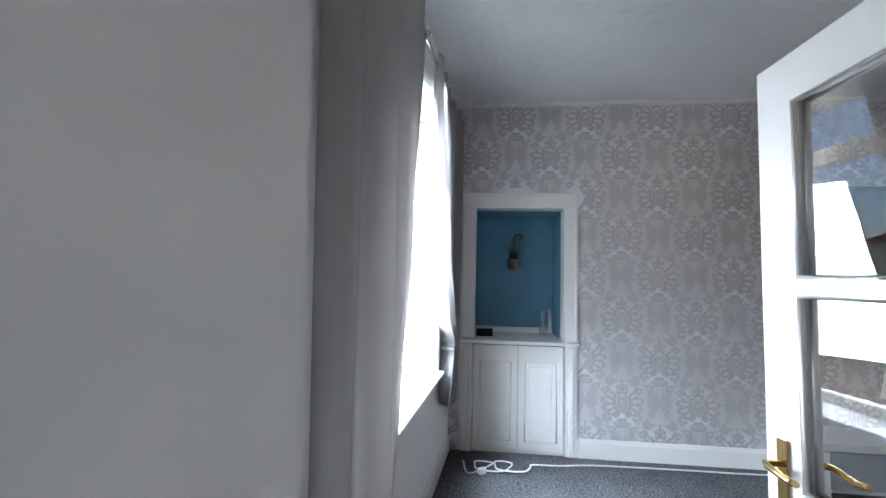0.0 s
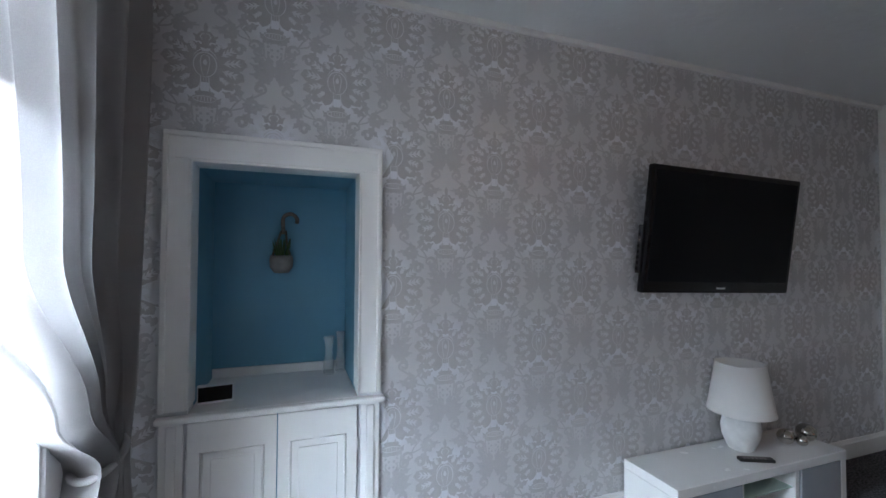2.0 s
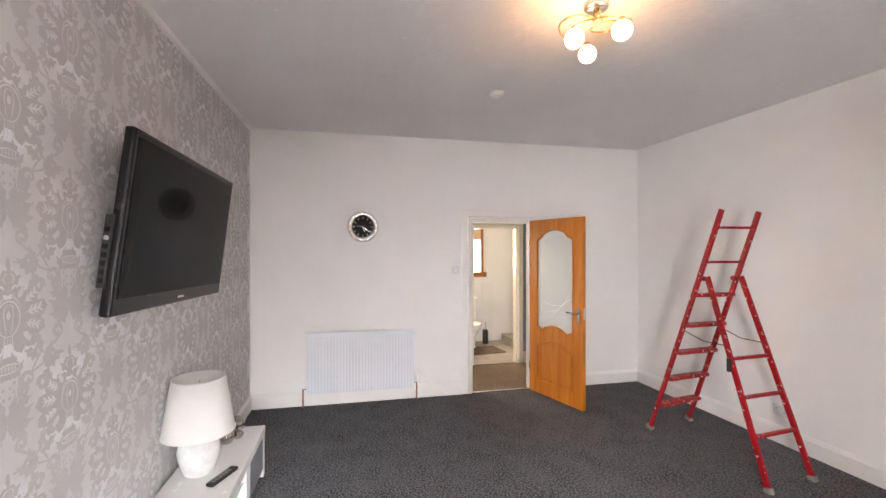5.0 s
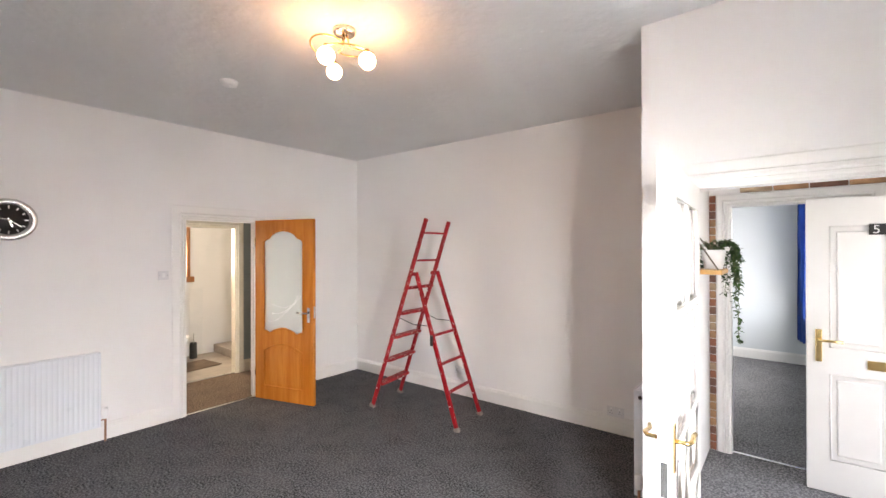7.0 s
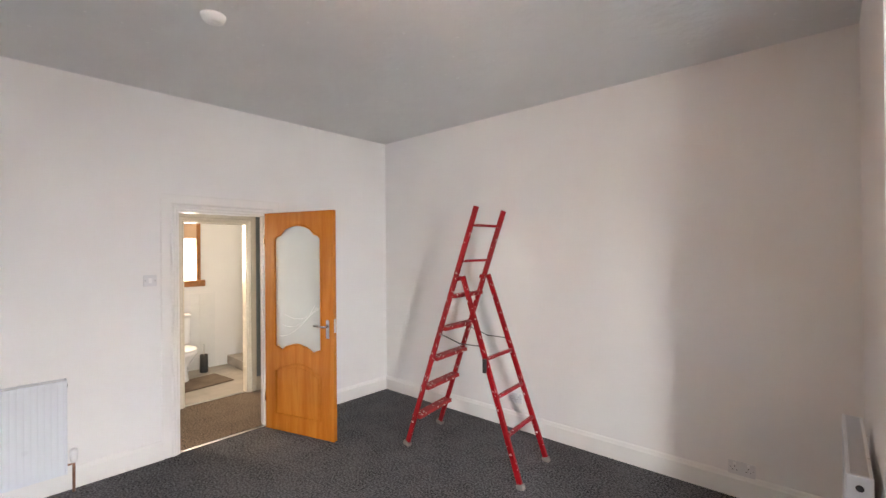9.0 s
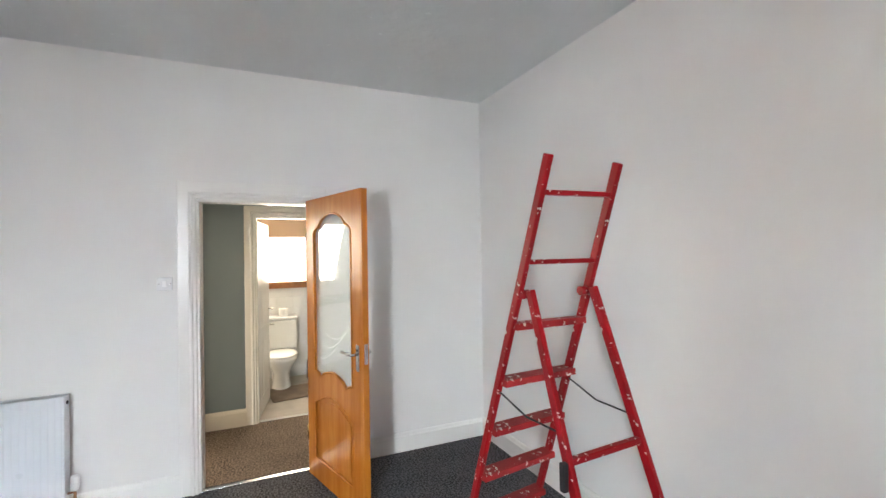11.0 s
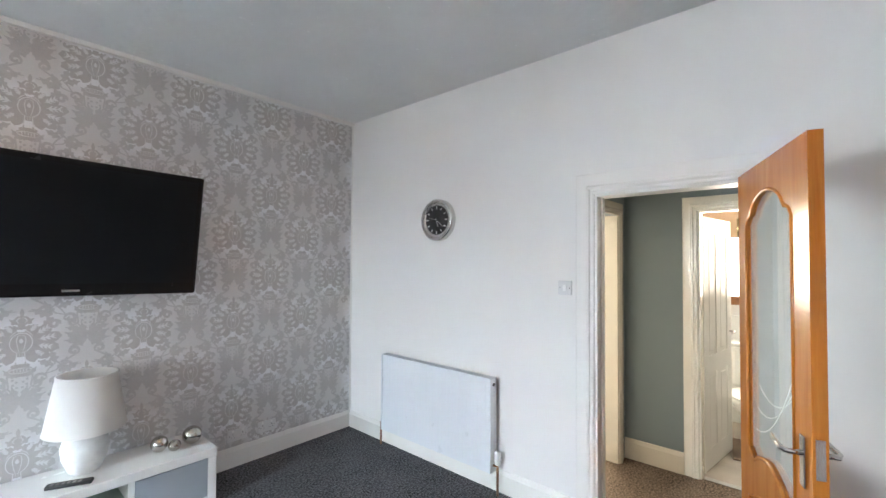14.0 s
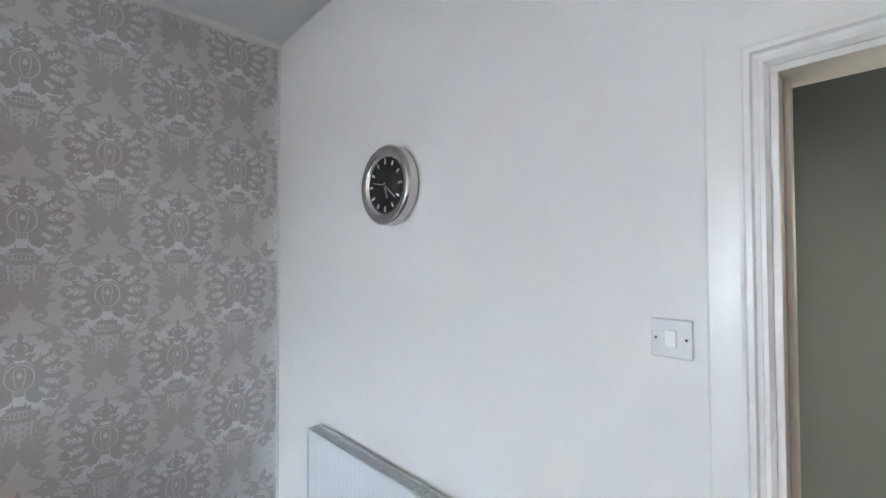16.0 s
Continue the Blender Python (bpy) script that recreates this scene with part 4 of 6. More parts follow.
def oak_door(m):
    W, HH, T = 0.79, 1.988, 0.04
    ob = thing("glazed_door", m, "open honey oak door with a shaped frosted glass pane", "door")
    ob["kind"] = "structure"

    def top(s):
        return 1.742 + 0.125 * max(0, math.sin(math.pi * s)) ** 0.75 - 0.022 * math.exp(-((min(s, 1 - s) - 0.13) / 0.05) ** 2)

    def low(s):
        return 0.765 + 0.035 * math.exp(-((s - 0.5) / 0.2) ** 2) - 0.03 * math.exp(-((min(s, 1 - s) - 0.16) / 0.07) ** 2)

    def ptop(s):
        return 0.545 + 0.085 * math.sin(math.pi * s) ** 1.1

    g = (0.12, W - 0.135, low, top)
    p = (0.12, W - 0.135, flat(0.15), ptop)
    lf = part("leaf", leaf_bm(W, HH, T, [p, g]), OAK, ob)
    bm = bmesh.new()
    for y in (0.002, T - 0.002):
        tube(bm, span_loop(g, y), 0.008, 6, True)
        tube(bm, span_loop(p, y), 0.007, 6, True)
    part("bead", bm, OAK, lf)
    bm = bmesh.new()
    span_slab(bm, p, T * 0.3, T * 0.7)
    span_slab(bm, p, T * 0.12, T * 0.88, 0.04, 0.01)
    part("panel", bm, OAK, lf)
    bm = bmesh.new()
    span_slab(bm, g, T * 0.45, T * 0.55)
    part("pane", bm, ETCHED, lf, "frosted glass pane").visible_shadow = False
    bm = bmesh.new()
    for y in (T * 0.45 - 0.0008, T * 0.55 + 0.0008):
        for k in range(3):
            c = [(0.16 + 0.035 * k + 0.42 * s, y, 0.86 + 0.30 * s * s + 0.10 * k * (1 - s)) for s in np.linspace(0, 1, 20)]
            tube(bm, c, 0.0006, 4)
    part("etching", bm, PLASTIC, lf, "thin etched lines on the glass")
    for sgn, y in ((-1, 0), (1, T)):
        hb = part("handle", bm_box(W - 0.075, W - 0.04, min(y, y + sgn * 0.008), max(y, y + sgn * 0.008), 0.88, 1.04, 0.003), CHROME, lf, "chrome lever handle")
        part("lever", tube(bmesh.new(), [(W - 0.058, y, 0.985), (W - 0.058, y + sgn * 0.045, 0.985), (W - 0.08, y + sgn * 0.055, 0.985), (W - 0.17, y + sgn * 0.052, 0.99)], 0.009, 8), CHROME, hb)
    for z in (0.25, 1.70):
        part("hinge", tube(bmesh.new(), [(0, 0, z), (0, 0, z + 0.09)], 0.007, 8), BRASS, lf)
    part("latch_plate", bm_box(W - 0.001, W + 0.0015, 0.008, 0.032, 0.93, 1.05), CHROME, lf)
    return ob


oak_door(pose(5.08, 0.54, 0.006, 0, 0, 180 + 18.6))

# ---------------------------------------------------------------- glazed porch door
bm = bmesh.new()
casing(bm, PX1 - PX0, PH, 0.09, 0.02, 0.12)
setting("trim_porch_door", bm, TRIM, "white moulded door architrave", "trim", pose(PX1, YV, 0, 0, 0, 180))
bm = bmesh.new()
for a, b in ((PX0 - 0.001, PX0 + 0.014), (PX1 - 0.014, PX1 + 0.001)):
    box(bm, a, b, YV - 0.105, YV + 0.003, 0, PH - 0.014, 0.002)
box(bm, PX0 - 0.001, PX1 + 0.001, YV - 0.105, YV + 0.003, PH - 0.014, PH + 0.001, 0.002)
setting("trim_porch_lining", bm, TRIM, "white gloss door lining", "trim")


def porch_door(m):
    W, HH, T = 0.93, 1.965, 0.042
    ob = thing("glazed_door", m, "open white painted door with clear glass panes", "door")
    ob["kind"] = "structure"
    cols = [(0.11, 0.45), (0.48, 0.82)]
    rows = [(0.24, 0.55), (0.58, 0.90), (0.935, 1.385), (1.42, 1.85)]
    holes = [(a, b, c, d) for a, b in cols for c, d in rows]
    lf = part("leaf", wall_bm(0, W, 0, HH, T, holes), TRIM, ob)
    for a, b, c, d in holes:
        bm = bmesh.new()
        for y in (0.006, T - 0.006):
            tube(bm, [(a + 0.006, y, c + 0.006), (b - 0.006, y, c + 0.006), (b - 0.006, y, d - 0.006), (a + 0.006, y, d - 0.006)], 0.009, 6, True)
        part("bead", bm, TRIM, lf)
        p = part("pane", bm_box(a, b, T / 2 - 0.002, T / 2 + 0.002, c, d), CLEAR, lf, "clear glass pane")
        p.visible_shadow = False
    for sgn, y in ((-1, 0), (1, T)):
        hb = part("handle", bm_box(W - 0.075, W - 0.04, min(y, y + sgn * 0.006), max(y, y + sgn * 0.006), 0.87, 1.04, 0.002), BRASS, lf, "brass lever handle")
        part("lever", tube(bmesh.new(), [(W - 0.058, y, 0.98), (W - 0.058, y + sgn * 0.045, 0.98), (W - 0.08, y + sgn * 0.055, 0.982), (W - 0.14, y + sgn * 0.05, 0.975), (W - 0.165, y + sgn * 0.055, 0.98)], 0.008, 8), BRASS, hb)
    part("latch_plate", bm_box(W - 0.001, W + 0.0015, 0.01, 0.032, 0.80, 0.92), CHROME, lf)
    return ob


porch_door(pose(0.842, YV + 0.004, 0.006, 0, 0, 92.5))

# ---------------------------------------------------------------- ladder
def ladder(label):
    ob = thing("step_ladder", pose(3.3, -0.372, 0), label, "ladder")
    o = Vector((3.3, -0.36, 0))
    A0, A1 = Vector((3.85, -0.098, 0.0)) - o, Vector((3.945, -0.60, 0.0)) - o
    T0, T1 = Vector((3.125, -0.150, 1.962)) - o, Vector((3.105, -0.470, 1.945)) - o
    B0, B1 = Vector((2.775, -0.172, 0.0)) - o, Vector((2.835, -0.632, 0.0)) - o

    def at(P, Q, z):
        return P + (Q - P) * (z / Q.z)

    def bar(name, p, q, w, d, material, parent=ob, lbl="", ends=0.0):
        """A rectangular bar from p to q, w wide across the ladder and d deep."""
        a = (q - p).normalized()
        side = Vector((0, 1, 0))
        side = (side - a * side.dot(a)).normalized()
        front = side.cross(a)
        m = Matrix((( *side, 0), (*front, 0), (*a, 0), (0, 0, 0, 1))).transposed()
        m.translation = p
        return part(name, bm_box(-w / 2, w / 2, -d / 2, d / 2, 0, (q - p).length, 0.004), material, parent, lbl, m)

    def rung(name, p, q, w, h, material, parent, tilt=0.0):
        a = (q - p).normalized()
        up = Vector((0, 0, 1))
        up = (up - a * up.dot(a)).normalized()
        f = up.cross(a)
        m = Matrix(((*a, 0), (*f, 0), (*up, 0), (0, 0, 0, 1))).transposed()
        m.translation = p
        return part(name, bm_box(0, (q - p).length, -w / 2, w / 2, -h / 2, h / 2, 0.004), material, parent, "", m)

    for P, Q in ((A0, T0), (A1, T1)):
        st = bar("stile", P + Vector((0, 0, 0.0)), Q, 0.023, 0.040, RED)
        part("foot", bm_box(-0.019, 0.019, -0.034, 0.034, -0.004, 0.035, 0.004), STONEGREY, st, "grey rubber foot")
    for z in (1.825, 1.555):
        rung("rung", at(A0, T0, z), at(A1, T1, z), 0.026, 0.020, RED, ob)
    for z in (1.282, 1.020, 0.770, 0.520, 0.262):
        rung("tread", at(A0, T0, z) + Vector((-0.012, 0, 0)), at(A1, T1, z) + Vector((-0.012, 0, 0)), 0.085 if z < 1.2 else 0.06, 0.030, TREAD, ob)
    HZ = 1.44
    top0, top1 = at(A0, T0, HZ) + Vector((-0.05, -0.02, 0)), at(A1, T1, HZ) + Vector((-0.05, 0.02, 0))
    for P, Q in ((B0, top0), (B1, top1)):
        lg = bar("rear_leg", P, Q, 0.023, 0.040, RED)
        part("foot", bm_box(-0.018, 0.018, -0.027, 0.027, -0.004, 0.035, 0.004), STONEGREY, lg, "grey rubber foot")
        part("hinge", tube(bmesh.new(), [Q + Vector((0.05, -0.028, -0.02)), Q + Vector((0.05, 0.028, -0.02))], 0.02, 12), RED, ob)
    for z in (0.84, 0.58, 0.33):
        rung("rung", at(B0, top0, z), at(B1, top1, z), 0.028, 0.024, RED, ob)
    for P, Q, R, S in ((A0, T0, B0, top0), (A1, T1, B1, top1)):
        a, b = at(P, Q, 0.98), at(R, S, 0.93)
        part("cord", tube(bmesh.new(), [a, (a + b) / 2 - Vector((0, 0, 0.03)), b], 0.004, 6), MATTBLACK, ob, "thin black cord")
    part("catch", bm_box(-0.012, 0.012, -0.012, 0.012, -0.05, 0.05, 0.003), MATTBLACK, ob, "", Matrix.Translation(at(B0, top0, 0.80) + Vector((0, 0.03, 0))))
    return ob


ladder("red painted wooden step ladder with worn paint splashes")

# ---------------------------------------------------------------- ceiling fittings
LX, LY = 2.39, 1.36
cl = thing("ceiling_light", pose(LX, LY, H), "brass ceiling light with three round glass globes", "ceiling light")
part("rose", lathe(bmesh.new(), [(0, -0.03), (0.05, -0.03), (0.062, -0.022), (0.065, 0), (0, 0)], 28), CHROME, cl)
globes = [((0.010, 0.118, -0.185), BULB), ((-0.120, -0.064, -0.188), BULB), ((0.162, -0.048, -0.178), DIMBULB)]
for k, (g, gm) in enumerate(globes):
    g = Vector(g)
    a0 = math.atan2(g.y, g.x)
    pts = [Vector((0.012 * math.cos(a0 + 2), 0.012 * math.sin(a0 + 2), -0.03)), Vector((0.03 * math.cos(a0 + 2.4), 0.03 * math.sin(a0 + 2.4), -0.10))]
    for s in np.linspace(0, 1, 14):
        an = a0 + 2.6 * (1 - s)
        r = 0.06 + 0.07 * math.sin(math.pi * s) + (g.xy.length - 0.06) * s
        pts.append(Vector((r * math.cos(an), r * math.sin(an), -0.10 + 0.035 * math.sin(math.pi * s) * (1 if k else -1) + (g.z + 0.10 + 0.05) * s)))
    arm = part("arm", tube(bmesh.new(), pts, 0.005, 8), BRASS, cl)
    part("lamp_holder", tube(bmesh.new(), [g + Vector((0, 0, 0.065)), g + Vector((0, 0, 0.038))], [0.011, 0.016], 12), BRASS, arm)
    bm = bmesh.new()
    bmesh.ops.create_uvsphere(bm, u_segments=24, v_segments=16, radius=0.047)
    for fc in bm.faces:
        fc.smooth = True
    part("globe", bm, gm, cl, "frosted glass globe, lit" if gm is BULB else "frosted glass globe, dim", Matrix.Translation(g))
sd = thing("smoke_alarm", pose(3.635, 1.455, H), "round white plastic smoke alarm on the ceiling", "smoke alarm")
part("body", lathe(bmesh.new(), [(0, -0.036), (0.03, -0.036), (0.05, -0.03), (0.06, -0.012), (0.062, 0), (0, 0)], 28), PLASTIC, sd)
part("test_button", lathe(bmesh.new(), [(0, -0.04), (0.011, -0.04), (0.012, -0.034), (0, -0.034)], 14), PLASTIC, sd)

# loose cable on the carpet under the alcove
cab = [(-0.10, 3.35, 0.03), (-0.05, 3.2, 0.008)]
for k in range(26):
    a = 0.6 + k * 0.5
    cab.append((0.02 + 0.012 * k + (0.12 + 0.03 * math.sin(k)) * math.cos(a), 3.33 + 0.085 * math.sin(a), 0.008 + 0.0006 * k))
cab += [(0.62, 3.42, 0.008), (0.9, 3.47, 0.007), (1.5, 3.49, 0.007), (2.1, 3.50, 0.007), (2.35, 3.54, 0.007)]


def smooth(pts, k=5):
    P = [Vector(p) for p in pts]
    out = []
    for i in range(len(P) - 1):
        a, b, c, d = P[max(0, i - 1)], P[i], P[i + 1], P[min(len(P) - 1, i + 2)]
        for j in range(k):
            t = j / k
            out.append(0.5 * ((2 * b) + (c - a) * t + (2 * a - 5 * b + 4 * c - d) * t * t + (3 * b - a - 3 * c + d) * t ** 3))
    return out + [P[-1]]


ext = thing("extension_cable", pose(0, 0, 0), "white electric cable coiled loosely on the carpet", "cable")
part("cord", tube(bmesh.new(), smooth(cab), 0.0055, 6), PLASTIC, ext)
part("plug", bm_box(-0.03, 0.03, -0.022, 0.022, 0, 0.04, 0.008), PLASTIC, ext, "", pose(0.04, 3.22, 0.002, 0, 0, 30))

# cable clipped to the porch wall
cc = thing("wall_cable", pose(0.965, YV, 0), "thin white cable clipped down the wall", "cable")
part("cord", tube(bmesh.new(), [(0, 0.005, 0.2), (0, 0.005, 2.1), (-0.05, 0.005, 2.125)], 0.0045, 6), PLASTIC, cc)
for z in (0.4, 0.75, 1.1, 1.45, 1.8, 2.05):
    part("clip", bm_box(-0.008, 0.008, 0.0, 0.013, z, z + 0.012, 0.002), PLASTIC, cc)

# ---------------------------------------------------------------- hall
HX0, HX1, HYN = 5.23, 6.22, 1.43
setting("floor_hall", bm_box(5.17, 6.26, -1.4, 1.66, -0.1, -0.001), HALLCARPET, "brown grey fitted hall carpet", "floor")
setting("ceiling_hall", bm_box(5.23, 6.3, -1.4, 1.66, 2.45, 2.6), CEIL, "white hall ceiling", "ceiling")
BY0_, BY1_ = 0.24, 0.905
setting("wall_hall_east", wall_bm(-HYN - 0.12, 1.4, 0, 2.45, 0.10, [(-BY1_, -BY0_, 0, 1.97)]), GREEN, "grey green painted hall wall", "wall", pose(HX1, 0, 0, 0, 0, -90))
KX0, KX1 = 5.36, 6.06
setting("wall_hall_north", wall_bm(HX0, HX1, 0, 2.45, 0.10, [(KX0, KX1, 0, 1.95)]), GREEN, "grey green painted hall wall", "wall", pose(0, HYN, 0))
setting("wall_hall_south", wall_bm(-HX1, -HX0, 0, 2.45, 0.1), GREEN, "grey green painted hall wall", "wall", pose(0, -1.0, 0, 0, 0, 180))
bm = bmesh.new()
casing(bm, BY1_ - BY0_, 1.97, 0.10, 0.022, 0.10)
setting("trim_bathroom_door", bm, CREAM, "cream gloss door architrave", "trim", pose(HX1, BY1_, 0, 0, 0, -90))
bm = bmesh.new()
for a, b in ((BY0_ - 0.001, BY0_ + 0.014), (BY1_ - 0.014, BY1_ + 0.001)):
    box(bm, HX1 - 0.003, HX1 + 0.103, a, b, 0, 1.956, 0.002)
box(bm, HX1 - 0.003, HX1 + 0.103, BY0_ - 0.001, BY1_ + 0.001, 1.956, 1.971, 0.002)
setting("trim_bathroom_lining", bm, CREAM, "cream gloss door lining", "trim")
bm = bmesh.new()
casing(bm, KX1 - KX0, 1.95, 0.10, 0.022, 0.10)
for a, b in ((-0.001, 0.014), (KX1 - KX0 - 0.014, KX1 - KX0 + 0.001)):
    box(bm, a, b, -0.003, 0.103, 0, 1.95, 0.002)
setting("trim_kitchen_door", bm, CREAM, "cream gloss door architrave", "trim", pose(KX0, HYN, 0))
skirting("baseboard_hall_east", (HX1, BY1_ + 0.10), (HX1, HYN), 0.16, CREAM)
skirting("baseboard_hall_south", (HX1, -1.0), (HX1, BY0_ - 0.10), 0.16, CREAM)
setting("trim_bath_threshold", bm_box(HX1 + 0.0, HX1 + 0.05, BY0_ + 0.015, BY1_ - 0.015, -0.001, 0.009, 0.002), CHROME, "metal floor strip", "trim")

# ---------------------------------------------------------------- bathroom
QX0, QX1, QY0, QY1 = 6.32, 7.72, -1.1, 1.50
setting("floor_bathroom", bm_box(6.26, QX1, QY0, QY1, -0.1, -0.001), VINYL, "grey stone patterned vinyl floor", "floor")
setting("ceiling_bathroom", bm_box(6.3, QX1 + 0.3, QY0, QY1 + 3, 2.45, 2.6), CEIL, "white ceiling", "ceiling")
BW0, BW1, BWZ0, BWZ1 = 0.28, 1.36, 1.25, 2.25
setting("wall_bathroom_east", wall_bm(-4.5, 1.2, 0, 2.45, 0.3, [(-BW1, -BW0, BWZ0, BWZ1), (-3.6, -2.2, 1.12, 2.12)]), WALL, "white painted outside wall", "wall", pose(QX1, 0, 0, 0, 0, -90))
setting("wall_bathroom_south", wall_bm(-QX1, -6.2, 0, 2.45, 0.1), WALL, "white wall", "wall", pose(0, QY0, 0, 0, 0, 180))
setting("wall_bathroom_north", wall_bm(6.3, QX1, 0, 2.45, 0.1), WALL, "white wall", "wall", pose(0, QY1, 0))
win = thing("window_2", pose(QX1, BW1, BWZ0, 0, 0, -90), "brown timber bathroom window with obscured glass", "window")
win["kind"] = "structure"
bm = bmesh.new()
w_, h_ = BW1 - BW0, BWZ1 - BWZ0
for a, b in ((0, 0.05), (w_ - 0.05, w_)):
    box(bm, a, b, -0.03, 0.02, 0.0, h_, 0.005)
box(bm, 0.05, w_ - 0.05, -0.028, 0.018, h_ - 0.05, h_, 0.005)
part("window_frame", bm, BROWNWOOD, win)
part("window_sill", bm_box(-0.05, w_ + 0.05, -0.06, 0.02, -0.085, 0.0, 0.006), BROWNWOOD, win)
part("roller_blind", bm_box(0.05, w_ - 0.05, -0.022, -0.018, h_ - 0.42, h_ - 0.05), BLINDC, win, "beige roller blind half down")
# added glowing sheet that turns the unglazed bathroom window bright white
setting("backdrop", bm_box(8.3, 8.32, -0.6, 2.2, 0.4, 3.0), glow("glowing white window sheet", (1.0, 0.98, 0.95), 0.5), "added glowing white sheet outside the bathroom window", "backdrop")
# tiles below the window
tb = bpy.data.meshes.new("tile")
b = bm_box(0, 0.196, -0.006, 0, 0, 0.146, 0.002)
b.to_mesh(tb)
b.free()
tb.materials.append(TILEW)
tiles = tagged(new("wall_tiling"), "white glazed wall tiles under the bathroom window", "tiles", kind="structure")
tiles.matrix_basis = pose(QX1 - 0.001, QY1, 0, 0, 0, -90)
for i in range(7):
    for j in range(7):
        t = new("tile", tb)
        t.parent = tiles
        t.matrix_basis = pose(0.01 + 0.2 * i, 0, 0.01 + 0.15 * j)
toilet = thing("toilet", pose(7.25, 0.66, 0), "white porcelain close-coupled toilet with the lid down", "toilet")
bm = bmesh.new()
b = bmesh.new()
rings = []
for z, rx, ry, ox in ((0, 0.17, 0.11, 0.05), (0.06, 0.155, 0.10, 0.05), (0.18, 0.14, 0.09, 0.04), (0.27, 0.18, 0.13, 0.01), (0.35, 0.235, 0.175, -0.02), (0.395, 0.25, 0.185, -0.025), (0.40, 0.2, 0.15, -0.025)):
    rings.append([b.verts.new((ox + rx * math.cos(a), ry * math.sin(a), z)) for a in np.linspace(0, 2 * math.pi, 33)[:-1]])
for A, B in zip(rings, rings[1:]):
    for j in range(32):
        fc = b.faces.new((A[j], A[(j + 1) % 32], B[(j + 1) % 32], B[j]))
        fc.smooth = True
b.faces.new(rings[-1])
pour(bm, b)
box(bm, 0.12, 0.45, -0.10, 0.10, 0.02, 0.38, 0.03)
part("bowl", bm, PORCELAIN, toilet)
part("seat_lid", lathe(bmesh.new(), [(0, 0.028), (0.16, 0.028), (0.185, 0.018), (0.19, 0.0), (0, 0)], 36, m=pose(-0.01, 0, 0.402) @ Matrix.Diagonal((1.3, 1, 1, 1))), PORCELAIN, toilet, "white closed toilet lid")
tank = part("cistern", bm_box(0.26, 0.455, -0.20, 0.20, 0.40, 0.78, 0.03), PORCELAIN, toilet)
part("cistern_lid", bm_box(0.25, 0.458, -0.21, 0.21, 0.78, 0.815, 0.012), PORCELAIN, toilet)
part("flush_lever", tube(bmesh.new(), [(0.25, 0.13, 0.74), (0.235, 0.13, 0.74), (0.235, 0.07, 0.735)], 0.008, 8), CHROME, toilet)
solo("toilet_roll", lathe(bmesh.new(), [(0.02, 0), (0.052, 0), (0.054, 0.004), (0.054, 0.096), (0.052, 0.1), (0.02, 0.1), (0.02, 0)], 24), PLASTIC, "white toilet roll standing on the cistern", "toilet roll", pose(7.58, 0.62, 0.816))
tb_ = thing("toilet_brush", pose(7.52, 0.30, 0), "black toilet brush in its holder beside the toilet", "toilet brush")
part("holder", lathe(bmesh.new(), [(0, 0), (0.05, 0), (0.052, 0.01), (0.048, 0.24), (0.04, 0.24), (0.04, 0.02), (0, 0.02)], 20), MATTBLACK, tb_)
part("handle", tube(bmesh.new(), [(0, 0, 0.03), (0, 0, 0.38)], 0.008, 8), CHROME, tb_)
solo("shower_step", bm_box(6.95, QX1, QY0 + 0.002, -0.07, 0, 0.13, 0.012), VINYL, "low raised shower step with grey vinyl edge", "step")
solo("bath_mat", bm_box(-0.24, 0.24, -0.3, 0.3, 0, 0.014, 0.006), mat("brown bath mat", (0.20, 0.15, 0.11), 0.95, vary=0.2, scale=6, bump=0.8, bscale=150), "brown tufted bath mat on the floor", "bath mat", pose(7.02, 0.50, 0.0, 0, 0, 8))
bd_ = thing("bathroom_door", pose(HX1 + 0.104, BY1_ - 0.016, 0.006, 0, 0, -9), "open white panelled bathroom door", "door")
bd_["kind"] = "structure"
WHITEDOOR = TRIM
lf = panel_leaf("leaf", 0.635, 1.925, 0.035, [(0.10, 0.275, [(0.15, 0.72), (0.86, 1.80)]), (0.355, 0.53, [(0.15, 0.72), (0.86, 1.80)])], WHITEDOOR, bd_, pose(0, 0, 0), "", 0.004, 0.12)
for sgn, y in ((-1, 0), (1, 0.035)):
    part("handle", tube(bmesh.new(), [(0.59, y, 1.0), (0.59, y + sgn * 0.045, 1.0), (0.49, y + sgn * 0.05, 1.0)], 0.008, 8), CHROME, lf, "chrome lever handle")

# ---------------------------------------------------------------- kitchen, seen in the door glass
setting("floor_kitchen", bm_box(5.23, QX1, 1.62, 4.6, -0.1, -0.0), VINYL, "grey vinyl kitchen floor", "floor")
setting("wall_kitchen_north", wall_bm(5.0, QX1 + 0.2, 0, 2.45, 0.1), WALL, "white wall", "wall", pose(0, 4.5, 0))
setting("wall_kitchen_west", wall_bm(1.62, 4.5, 0, 2.45, 0.08), WALL, "white wall", "wall", pose(5.31, 0, 0, 0, 0, 90))
setting("ceiling_kitchen", bm_box(5.23, 6.3, 1.62, 4.6, 2.45, 2.6), CEIL, "white ceiling", "ceiling")
win = thing("window_3", pose(QX1, 3.6, 1.12, 0, 0, -90), "white framed kitchen window", "window")
win["kind"] = "structure"
bm = bmesh.new()
for a, b in ((0, 0.06), (0.67, 0.73), (1.34, 1.4)):
    box(bm, a, b, 0.0, 0.06, 0, 1.0, 0.004)
